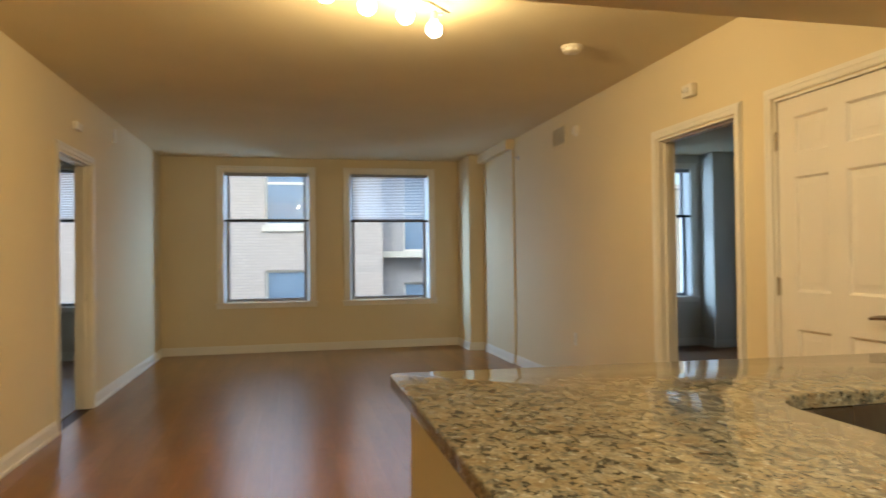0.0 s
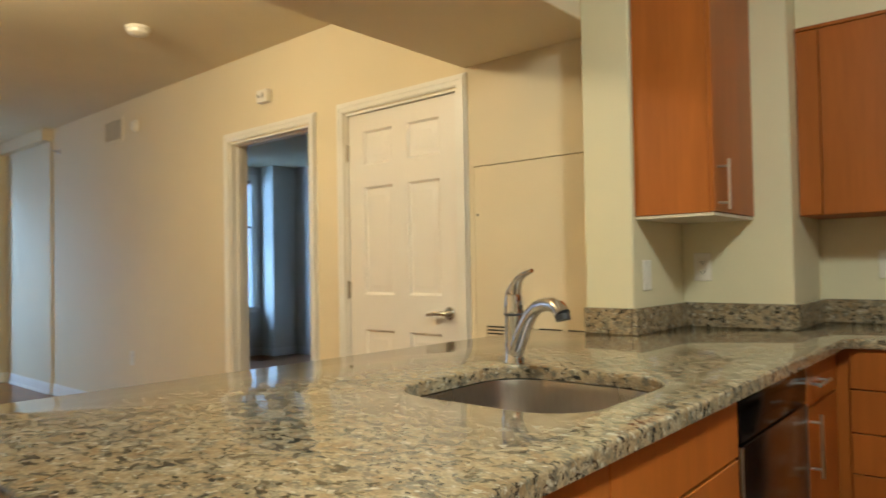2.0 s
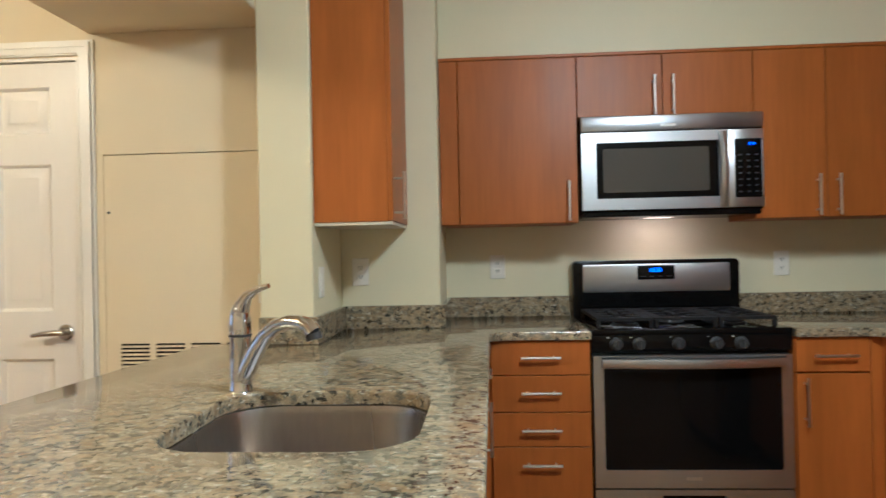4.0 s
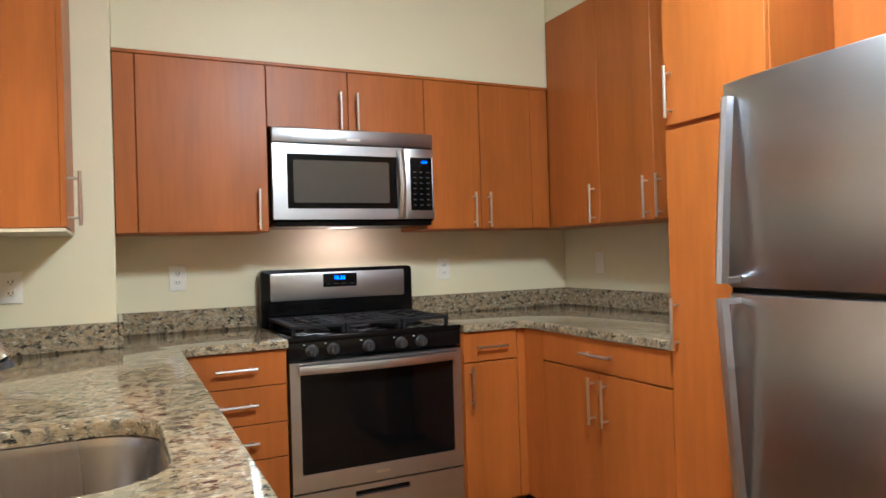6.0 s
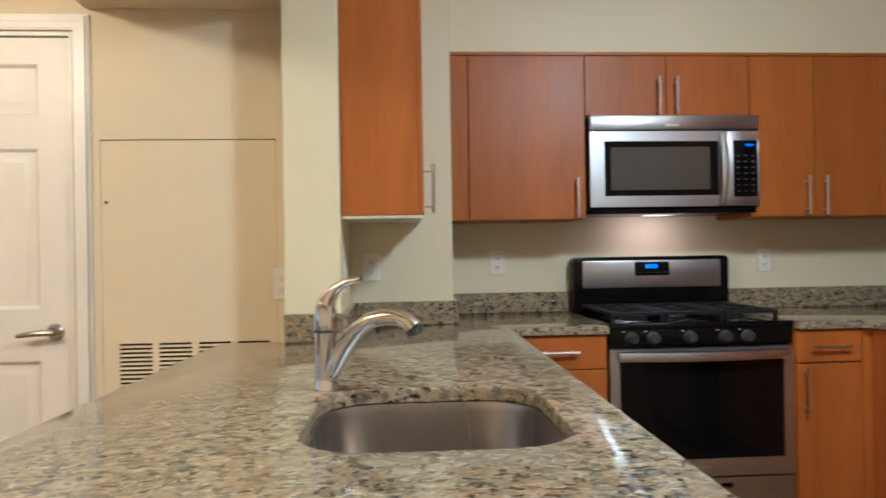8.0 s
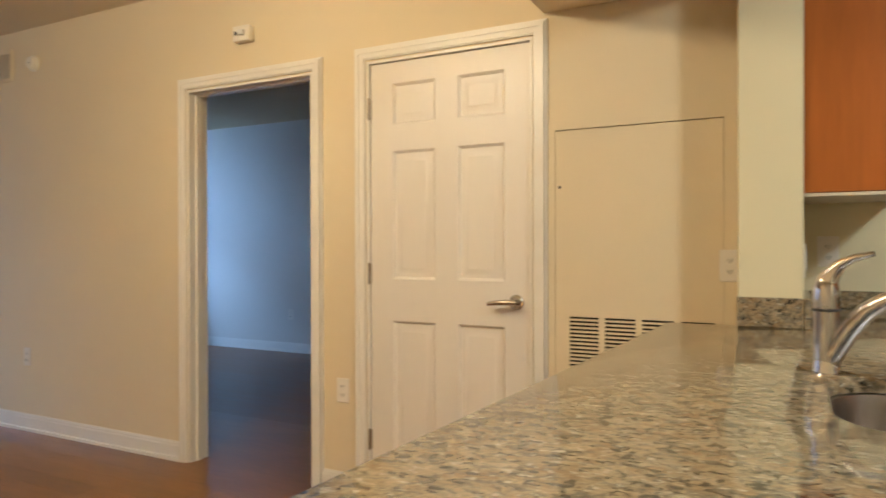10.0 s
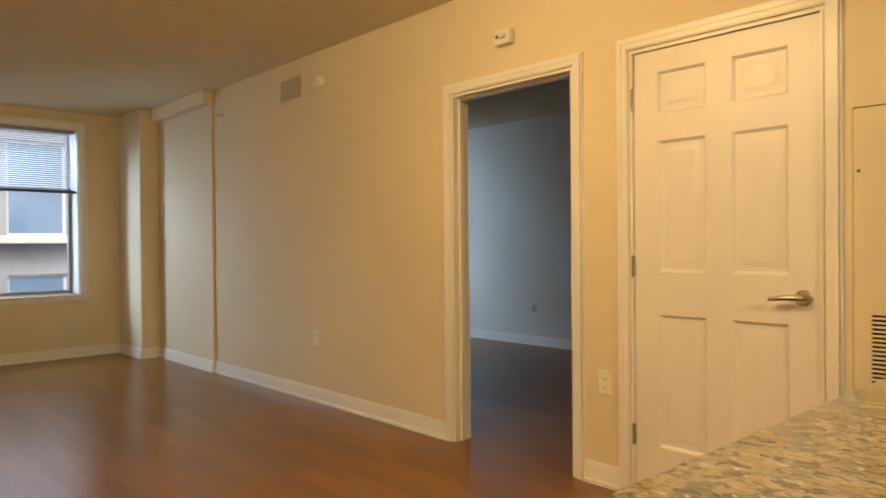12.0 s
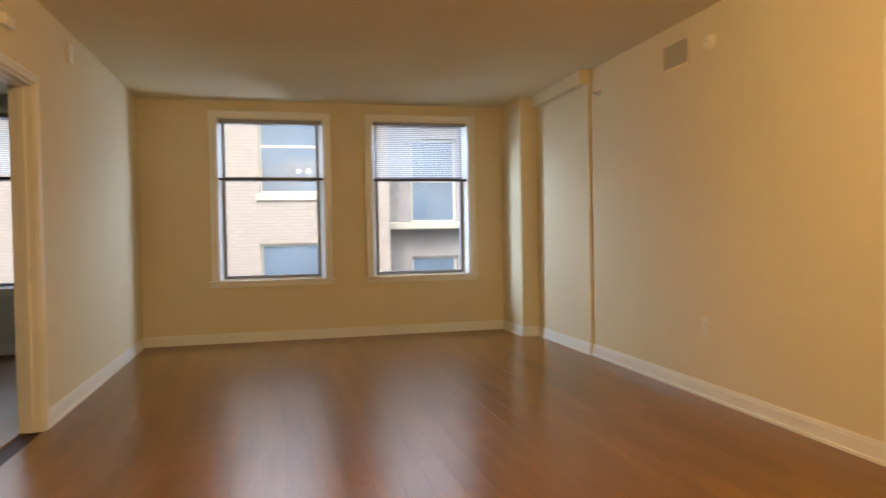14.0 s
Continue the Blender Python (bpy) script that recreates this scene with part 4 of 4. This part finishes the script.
def sink():
    s = thing("sink", (-1.275, 1.651, 0.70), "undermounted rounded stainless steel sink bowl", "sink")
    b = bmesh.new()
    rings = []
    x0, x1, y0, y1 = SINK
    for grow, z, rad in ((0.012, CB - 0.001, 0.135), (-0.004, CB - 0.002, 0.13), (-0.008, CB - 0.02, 0.13), (-0.018, 0.74, 0.12), (-0.03, 0.715, 0.11), (-0.06, 0.702, 0.08), (-0.17, 0.697, 0.04)):
        rings.append([b.verts.new((x, y, z)) for x, y in rounded(x0 - grow, x1 + grow, y0 - grow, y1 + grow, rad)])
    n = len(rings[0])
    for r1, r2 in zip(rings, rings[1:]):
        for k in range(n):
            b.faces.new((r1[k], r1[(k + 1) % n], r2[(k + 1) % n], r2[k]))
    b.faces.new(rings[-1])
    bmesh.ops.recalc_face_normals(b, faces=b.faces[:])
    for f in b.faces:
        f.normal_flip()
    part("bowl", b, SINKM, s)
    part("drain", lathe([(0, 0.004), (0.03, 0.004), (0.045, 0.003), (0.05, 0), (0, 0)], (-1.275, 1.651, 0.698), sides=24), CHROME, s, "round chrome drain")


sink()


def faucet():
    x, y = -1.018, 1.881
    f = thing("faucet", (x, y, CT), "polished chrome single-lever kitchen faucet", "faucet")
    part("body", lathe([(0, 0), (0.0275, 0), (0.0275, 0.003), (0.0262, 0.006), (0.0255, 0.03), (0.0245, 0.12), (0.0258, 0.135), (0.0258, 0.160), (0.0245, 0.175), (0.0215, 0.190), (0.0165, 0.203), (0.009, 0.211), (0, 0.213)], (x, y, CT), sides=28), CHROME, f)
    part("ring", lathe([(0.0262, 0.0), (0.0275, 0.001), (0.0275, 0.005), (0.0262, 0.006)], (x, y, CT + 0.128)), GREY, f)
    pts, rad = [], []
    d = Vector((-0.36, -0.93, 0)).normalized()
    for s, h, r0 in ((0.0, 0.018, 0.024), (0.024, 0.056, 0.0225), (0.052, 0.098, 0.020), (0.088, 0.138, 0.0185), (0.125, 0.161, 0.018), (0.165, 0.170, 0.018), (0.20, 0.169, 0.0185), (0.225, 0.162, 0.020), (0.240, 0.146, 0.021)):
        pts.append((x + d.x * s * 0.88, y + d.y * s * 0.88, CT + h * 0.97)); rad.append(r0)
    sp2 = part("spout", tube(pts, rad, 18), CHROME, f)
    tip = Vector(pts[-1])
    part("spray_tip", tube([tip, tip + Vector((d.x * 0.004, d.y * 0.004, -0.014))], 0.0185, 16), GREY, sp2)
    part("lever", tube([(x, y, CT + 0.180), (x + d.x * 0.008, y + d.y * 0.008, CT + 0.203), (x + d.x * 0.026, y + d.y * 0.026, CT + 0.226), (x + d.x * 0.052, y + d.y * 0.052, CT + 0.240), (x + d.x * 0.088, y + d.y * 0.088, CT + 0.249)], [0.022, 0.0185, 0.0125, 0.0085, 0.0055], 16), CHROME, f)


faucet()


# ---- range ----
RY0, RY1 = 0.125, 0.888
RC = (RY0 + RY1) / 2


def text(words, size, m, mat, parent, name="lettering"):
    c = bpy.data.curves.new(name, "FONT")
    c.body, c.size, c.align_x, c.align_y, c.extrude = words, size, "CENTER", "CENTER", 0.0004
    tmp = bpy.data.objects.new(name, c)
    scene.collection.objects.link(tmp)
    dg = bpy.context.evaluated_depsgraph_get()
    me = bpy.data.meshes.new_from_object(tmp.evaluated_get(dg))
    bpy.data.objects.remove(tmp)
    bpy.data.curves.remove(c)
    me.transform(m)
    me.name = name
    me.materials.clear()
    me.materials.append(mat)
    ob = new(name, me)
    return under(ob, parent)


FACE_W = Matrix(((0, 0, -1, 0), (-1, 0, 0, 0), (0, 1, 0, 0), (0, 0, 0, 1)))   # turns a text that lies flat to face west


def cooker():
    s = thing("range", (0.36, RC, 0), "freestanding stainless steel and black gas range", "range")
    xf, xb = 0.128, XS - 0.012
    part("body", box((xf, RY0, 0.03), (xb, RY1, 0.895), 0.003), BLACK, s)
    for y in (RY0 + 0.05, RY1 - 0.05):
        for x in (xf + 0.06, xb - 0.06):
            part("foot", lathe([(0, 0), (0.018, 0), (0.018, 0.03), (0, 0.03)], (x, y, 0), sides=12), BLACK, s)
    # cooktop with a raised rim
    b = box((xf - 0.038, RY0 - 0.004, 0.895), (xb - 0.06, RY1 + 0.004, 0.917), 0.006, 2)
    part("cooktop", b, BLACK, s)
    part("control_panel", prism([(xf - 0.038, 0.895), (xf - 0.032, 0.83), (xf, 0.822), (xf, 0.895)], RY0, RY1, "y", 0.003), BLACK, s)
    for y in (0.792, 0.704, 0.553, 0.408, 0.316):
        k = lathe([(0, 0), (0.026, 0), (0.026, -0.004), (0.021, -0.008), (0.019, -0.03), (0.016, -0.034), (0, -0.034)], (xf - 0.034, y, 0.860), "x", 20)
        box((xf - 0.078, y - 0.005, 0.842), (xf - 0.066, y + 0.005, 0.878), 0.002, into=k)
        kn = part("knob", k, GREY, s, "dark grey burner knob")
        part("mark", box((xf - 0.0385, y + 0.028, 0.884), (xf - 0.037, y + 0.036, 0.887)), PLATE, s)
    # oven door
    xd = xf - 0.044
    b = slab_with_holes("x", xd, xf - 0.002, (RY0 + 0.004, RY1 - 0.004), (0.300, 0.815), [(RY0 + 0.044, RY1 - 0.044, 0.370, 0.775)])
    d = part("oven_door", b, STEEL, s)
    part("oven_window", prism(rounded(RY0 + 0.042, RY1 - 0.042, 0.368, 0.777, 0.018, 4), xd + 0.004, xd + 0.03, "x"), DGLASS, d, "dark oven window glass")
    bm2 = bmesh.new()
    for z in (0.47, 0.56, 0.65):
        box((xd + 0.003, RY0 + 0.10, z), (xd + 0.0045, RY1 - 0.10, z + 0.003), into=bm2)
    part("rack", bm2, DGLASS, d, "oven racks faintly seen behind the glass")
    # wide bowed handle
    b = bmesh.new()
    n = 20
    prev = None
    for k in range(n + 1):
        y = RY0 + 0.035 + (RY1 - RY0 - 0.07) * k / n
        bow = 0.030 * math.sin(math.pi * k / n) + 0.014
        ring = [b.verts.new(p) for p in ((xd - bow - 0.014, y, 0.772), (xd - bow - 0.018, y, 0.788), (xd - bow - 0.014, y, 0.806), (xd - bow, y, 0.810), (xd - bow, y, 0.768))]
        if prev:
            for j in range(5):
                b.faces.new((prev[j], prev[(j + 1) % 5], ring[(j + 1) % 5], ring[j]))
        else:
            b.faces.new(ring)
        prev = ring
    b.faces.new(prev[::-1])
    for y in (RY0 + 0.04, RY1 - 0.06):
        box((xd - 0.016, y, 0.772), (xd + 0.002, y + 0.02, 0.806), into=b)
    bmesh.ops.recalc_face_normals(b, faces=b.faces[:])
    part("oven_handle", b, STEEL, d)
    part("badge", box((xd - 0.001, RC - 0.03, 0.330), (xd + 0.001, RC + 0.03, 0.342), 0.0005), NICKEL, d)
    # drawer below
    w = part("storage_drawer", slab_with_holes("x", xd + 0.004, xf - 0.002, (RY0 + 0.004, RY1 - 0.004), (0.075, 0.292), [(RC - 0.12, RC + 0.12, 0.248, 0.270)]), STEEL, s)
    part("grip", box((xd + 0.02, RC - 0.12, 0.248), (xd + 0.035, RC + 0.12, 0.270)), BLACK, w, "black recessed grip")
    # backguard
    part("backguard", prism(rounded(RY0, RY1, 0.90, 1.178, 0.022, 4), xb - 0.075, xb, "x", 0.004), BLACK, s)
    p = part("backguard_panel", prism(rounded(RY0 + 0.045, RY1 - 0.045, 1.030, 1.160, 0.008, 3), xb - 0.081, xb - 0.07, "x", 0.002), STEEL, s)
    q = part("clock", prism(rounded(RC - 0.085, RC + 0.085, 1.087, 1.152, 0.006, 3), xb - 0.084, xb - 0.078, "x", 0.0012), BLACK, p, "black clock panel with blue digits")
    text("10:30", 0.026, Matrix.Translation((xb - 0.0846, RC + 0.005, 1.130)) @ FACE_W, BLUE, q, "digits")
    bm3 = bmesh.new()
    for yy in (-0.06, -0.02, 0.02, 0.06):
        box((xb - 0.0846, RC + yy - 0.012, 1.100), (xb - 0.0838, RC + yy + 0.012, 1.103), into=bm3)
    tagged(part("legend", bm3, GREY, q), kind="stuff")
    # burners and grates
    for bx, by, br in ((0.26, RC + 0.22, 0.045), (0.48, RC + 0.22, 0.036), (0.26, RC - 0.22, 0.040), (0.48, RC - 0.22, 0.045), (0.37, RC, 0.038)):
        u = part("burner", lathe([(0, 0), (br + 0.012, 0), (br + 0.008, 0.008), (br, 0.010), (0, 0.010)], (bx, by, 0.916), sides=20), GREY, s)
        part("burner_cap", lathe([(0, 0.010), (br - 0.004, 0.010), (br - 0.002, 0.015), (br - 0.008, 0.019), (0, 0.020)], (bx, by, 0.916), sides=20), IRON, u)
    for y0, y1 in ((RC + 0.128, RY1 - 0.03), (RC - 0.122, RC + 0.122), (RY0 + 0.03, RC - 0.128)):
        g = slab_with_holes("z", 0.944, 0.956, (0.145, 0.605), (y0, y1), [(0.185, 0.565, y0 + 0.034, y1 - 0.034)])
        ym = (y0 + y1) / 2
        for x in ((0.26, 0.37, 0.48) if y1 - y0 > 0.2 else (0.37,)):
            box((x - 0.014, y0 + 0.01, 0.945), (x + 0.014, ym - 0.030, 0.9555), 0.002, into=g)
            box((x - 0.014, ym + 0.030, 0.945), (x + 0.014, y1 - 0.01, 0.9555), 0.002, into=g)
        for xa, xc in ((0.155, 0.23), (0.29, 0.45), (0.51, 0.595)):
            box((xa, ym - 0.013, 0.945), (xc, ym + 0.013, 0.9555), 0.002, into=g)
        for x in (0.152, 0.596):
            for y in (y0 + 0.008, y1 - 0.008):
                box((x - 0.007, y - 0.007, 0.914), (x + 0.007, y + 0.007, 0.946), into=g)
        part("grate", g, IRON, s, "cast iron burner grate")


cooker()


# ---- microwave over the range ----
def microwave():
    x, z0, z1 = 0.356, 1.388, 1.803
    y0, y1 = 0.110, 0.876
    s = thing("microwave", (0.53, RC, z0), "stainless steel over-range microwave with a dark window", "microwave")
    part("body", box((x + 0.012, y0, z0 + 0.004), (XS - 0.002, y1, z1 - 0.001), 0.004), BLACK, s)
    part("vent_strip", box((x - 0.006, y0 + 0.001, 1.737), (x + 0.02, y1 - 0.001, z1), 0.005, 2), STEELV, s)
    part("badge", box((x - 0.0075, RC - 0.032, 1.752), (x - 0.0055, RC + 0.032, 1.764), 0.0006), NICKEL, s)
    ys = 0.262
    b = slab_with_holes("x", x - 0.006, x + 0.02, (ys + 0.002, y1 - 0.001), (z0 + 0.012, 1.732), [(0.299, 0.812, 1.448, 1.688)])
    d = part("door", b, STEEL, s)
    w = part("window", prism(rounded(0.296, 0.815, 1.445, 1.691, 0.012, 4), x - 0.004, x + 0.016, "x"), BLACK, d, "dark microwave window")
    part("screen", prism(rounded(0.338, 0.784, 1.474, 1.662, 0.008, 3), x - 0.0048, x + 0.0, "x"), MWGLASS, w)
    b = bmesh.new()
    prev, n = None, 18
    for k in range(n + 1):
        z = 1.410 + 0.310 * k / n
        bow = 0.014 + 0.030 * math.sin(math.pi * k / n)
        ring = [b.verts.new(p) for p in ((x - 0.006 - bow, 0.272, z), (x - 0.014 - bow, 0.286, z), (x - 0.006 - bow, 0.300, z), (x + 0.004 - bow, 0.300, z), (x + 0.004 - bow, 0.272, z))]
        if prev:
            for j in range(5):
                b.faces.new((prev[j], prev[(j + 1) % 5], ring[(j + 1) % 5], ring[j]))
        else:
            b.faces.new(ring)
        prev = ring
    b.faces.new(prev[::-1])
    for z in (1.415, 1.700):
        box((x - 0.02, 0.275, z), (x - 0.004, 0.297, z + 0.015), into=b)
    bmesh.ops.recalc_face_normals(b, faces=b.faces[:])
    part("handle", b, STEEL, d, "bowed steel door handle")
    c = part("control_panel", box((x - 0.006, y0 + 0.001, z0 + 0.012), (x + 0.02, ys - 0.002, 1.732), 0.004, 2), STEEL, s)
    k = part("keypad", prism(rounded(0.120, 0.232, 1.440, 1.690, 0.006, 3), x - 0.008, x - 0.002, "x", 0.001), BLACK, c, "black keypad with a blue clock")
    text("11:11", 0.015, Matrix.Translation((x - 0.0086, 0.160, 1.667)) @ FACE_W, BLUE, k, "digits")
    keys = bmesh.new()
    for r in range(7):
        for q in range(3):
            box((x - 0.0086, 0.136 + 0.034 * q, 1.462 + 0.026 * r), (x - 0.0078, 0.150 + 0.034 * q, 1.468 + 0.026 * r), into=keys)
    tagged(part("legend", keys, GREY, k), kind="stuff")
    part("edge_strip", box((x - 0.0095, 0.113, 1.438), (x - 0.004, 0.118, 1.692), 0.001), CHROME, c)
    b = box((x + 0.01, y0 + 0.01, z0 - 0.018), (XS - 0.01, y1 - 0.01, z0 + 0.006), 0.004)
    part("underside", b, BLACK, s)
    part("lamp_cover", box((0.50, RC - 0.06, z0 - 0.0185), (0.60, RC + 0.06, z0 - 0.017)), material("lamp_cover_glass", (1.0, 0.75, 0.52), 0.3, emit=0.7, grain=0, stain=0, bump=0), s, "lit lamp cover")


microwave()


# ---- refrigerator ----
def refrigerator():
    x0, x1 = -2.025, -1.250
    s = thing("refrigerator", (-1.647, -0.45, 0), "tall stainless steel top-freezer refrigerator", "refrigerator")
    part("body", box((x0 + 0.004, YB + 0.03, 0.03), (x1 - 0.022, -0.075, 1.665), 0.006, 2), GREY, s, "dark grey cabinet sides")
    part("toe_grille", box((x0 + 0.02, -0.10, 0.0), (x1 - 0.02, -0.07, 0.085)), BLACK, s)
    def bowed(z0, z1):
        n = 18
        out = [(x0 + (x1 - x0) * k / n, -0.022 + 0.028 * (1 - (2 * k / n - 1) ** 2)) for k in range(n + 1)]
        return prism([(x0, -0.070)] + out + [(x1, -0.070)], z0, z1, "z", 0.006)
    for nm, z0, z1, h0, h1, up in (("freezer_door", 1.118, 1.675, 1.132, 1.63, True), ("fridge_door", 0.095, 1.102, 0.55, 1.092, False)):
        d = part(nm, bowed(z0, z1), STEELV, s)
        b = bmesh.new()
        prev, n = None, 22
        for k in range(n + 1):
            t = k / n
            z = h0 + (h1 - h0) * t
            # stands off most at the end near the gap between the doors
            e = (1 - t) if up else t
            off = 0.012 + 0.042 * min(1, e * 1.04) ** 0.85
            yb = -0.012 + off
            ring = [b.verts.new(p) for p in ((x1 - 0.026, yb - 0.012, z), (x1 - 0.026, yb + 0.014, z), (x1 - 0.036, yb + 0.020, z), (x1 - 0.049, yb + 0.016, z), (x1 - 0.049, yb - 0.010, z))]
            if prev:
                for j in range(5):
                    b.faces.new((prev[j], prev[(j + 1) % 5], ring[(j + 1) % 5], ring[j]))
            else:
                b.faces.new(ring)
            prev = ring
        b.faces.new(prev[::-1])
        ze = h0 if up else h1
        box((x1 - 0.050, -0.015, min(ze, ze + (0.016 if up else -0.016))), (x1 - 0.028, 0.040, max(ze, ze + (0.016 if up else -0.016))), 0.002, into=b)
        bmesh.ops.recalc_face_normals(b, faces=b.faces[:])
        part("handle", b, STEEL, d, "bowed stainless bar handle")
    part("gasket", box((x0 + 0.006, -0.068, 1.100), (x1 - 0.006, -0.03, 1.120)), BLACK, s)


refrigerator()

kl = thing("kitchen_ceiling_light", (*KLIGHT, H), "round flush ceiling light above the kitchen", "ceiling light")
part("pan", lathe([(0, 0), (0.17, 0), (0.17, -0.03), (0, -0.03)], (*KLIGHT, H), sides=32), NICKEL, kl)
g = part("diffuser", lathe([(0, -0.03), (0.16, -0.03), (0.155, -0.06), (0.12, -0.085), (0.06, -0.1), (0, -0.103)], (*KLIGHT, H), sides=32), material("lit_diffuser", (1.0, 0.86, 0.68), 0.4, emit=5.0, grain=0, stain=0, bump=0), kl, "lit frosted glass diffuser")
g.visible_shadow = False

# ---- outside ----
structure("ground", slab_with_holes("z", -9.3, -9.0, (-300, 300), (-300, 300)), ASPHALT, "grey street far below the windows", "ground")


def far_house(name, y, x0, x1, holes, wall, label, depth=6.0, top=9.0):
    h = thing(name, ((x0 + x1) / 2, y, -9.0), label, "building")
    part("wall", slab_with_holes("y", y, y + 0.35, (x0, x1), (-9.0, top), holes), wall, h)
    part("roof", box((x0, y + 0.35, -9.0), (x1, y + depth, top - 0.4)), CONCRETE, h)
    part("cornice", box((x0 - 0.05, y - 0.15, top), (x1 + 0.05, y + 0.5, top + 0.3), 0.03), CONCRETE, h)
    for a, b2, c, d in holes:
        w = part("window", slab_with_holes("y", y + 0.12, y + 0.18, (a, b2), (c, d), [(a + 0.06, b2 - 0.06, c + 0.06, (c + d) / 2 - 0.03), (a + 0.06, b2 - 0.06, (c + d) / 2 + 0.03, d - 0.06)]), SASHW, h)
        part("pane", box((a, y + 0.14, c), (b2, y + 0.16, d)), FPANE, w, "blue-grey reflecting pane")
        part("sill", box((a - 0.08, y - 0.07, c - 0.16), (b2 + 0.08, y + 0.1, c), 0.01), CONCRETE, w)
    return h


YF = 18.2
cols = [(-10.2, -8.5), (-6.7, -5.0), (-3.16, -1.45)]
rows2 = [(-8.2, -6.1), (-5.1, -3.0), (-1.15, 0.96), (2.10, 4.25), (5.2, 7.3)]
far_house("apartment_building", YF, -24, -0.20, [(a, b, c, d) for a, b in cols for c, d in rows2], BRICK, "cream brick apartment building across the alley")
cols = [(0.55, 1.75), (2.5, 3.8), (4.6, 5.9)]
rows3 = [(-8.2, -6.1), (-5.1, -3.0), (-1.60, 0.55), (1.42, 3.55), (4.6, 6.7)]
far_house("apartment_building", YF + 1.2, -0.20, 6.4, [(a, b, c, d) for a, b in cols for c, d in rows3], REDBRICK, "brown brick apartment building with pale sills across the alley")
far_house("apartment_building", YF + 22, 6.0, 60, [(a, a + 1.5, c, c + 1.9) for a in (8, 11, 14, 17, 20, 23, 26) for c in (-7, -3.9, -0.8, 2.3)], BRICK, "distant pale brick building beyond the alley", 10, 5.5)
lg = thing("stone_ledge", (1.6, YF + 0.9, 1.3), "pale stone ledge on the brown brick building", "ledge")
part("ledge", box((-0.32, YF + 0.55, 1.24), (4.5, YF + 1.2, 1.42), 0.02), CONCRETE, lg)


# ---- floor planks ----
def planks():
    floor = bpy.data.objects["floor"]
    rng = random.Random(7)
    w, ln = 0.127, 1.22
    me = bpy.data.meshes.new("plank")
    b = box((0.0004, 0.0004, -0.0125), (w - 0.0004, ln - 0.0004, 0.0), 0.0)
    b.to_mesh(me); b.free()
    me.materials.append(FLOORM)
    rest = bmesh.new()
    x, col = XL, 0
    while x < 0.9:
        y = YB - ln * rng.random()
        while y < YW:
            cx, cy = x + w / 2, y + ln / 2
            near = cy > 2.0 and cx < 0.1
            y0, y1 = max(y, YB), min(y + ln, YW - 0.001)
            x0, x1 = x, min(x + w, 0.899)
            if y1 - y0 > 0.03:
                if near and y + ln <= YW and y >= YB and cx < 0.06:
                    o = new("plank", me)
                    under(o, floor)
                    o.matrix_basis = pose(x, y, 0)
                else:
                    box((x0 + 0.0002, y0 + 0.0002, -0.0125), (x1 - 0.0002, y1 - 0.0002, 0.0), into=rest)
            y += ln
        x += w
    tagged(part("plank_rest", rest, FLOORM, floor), kind="stuff")


planks()
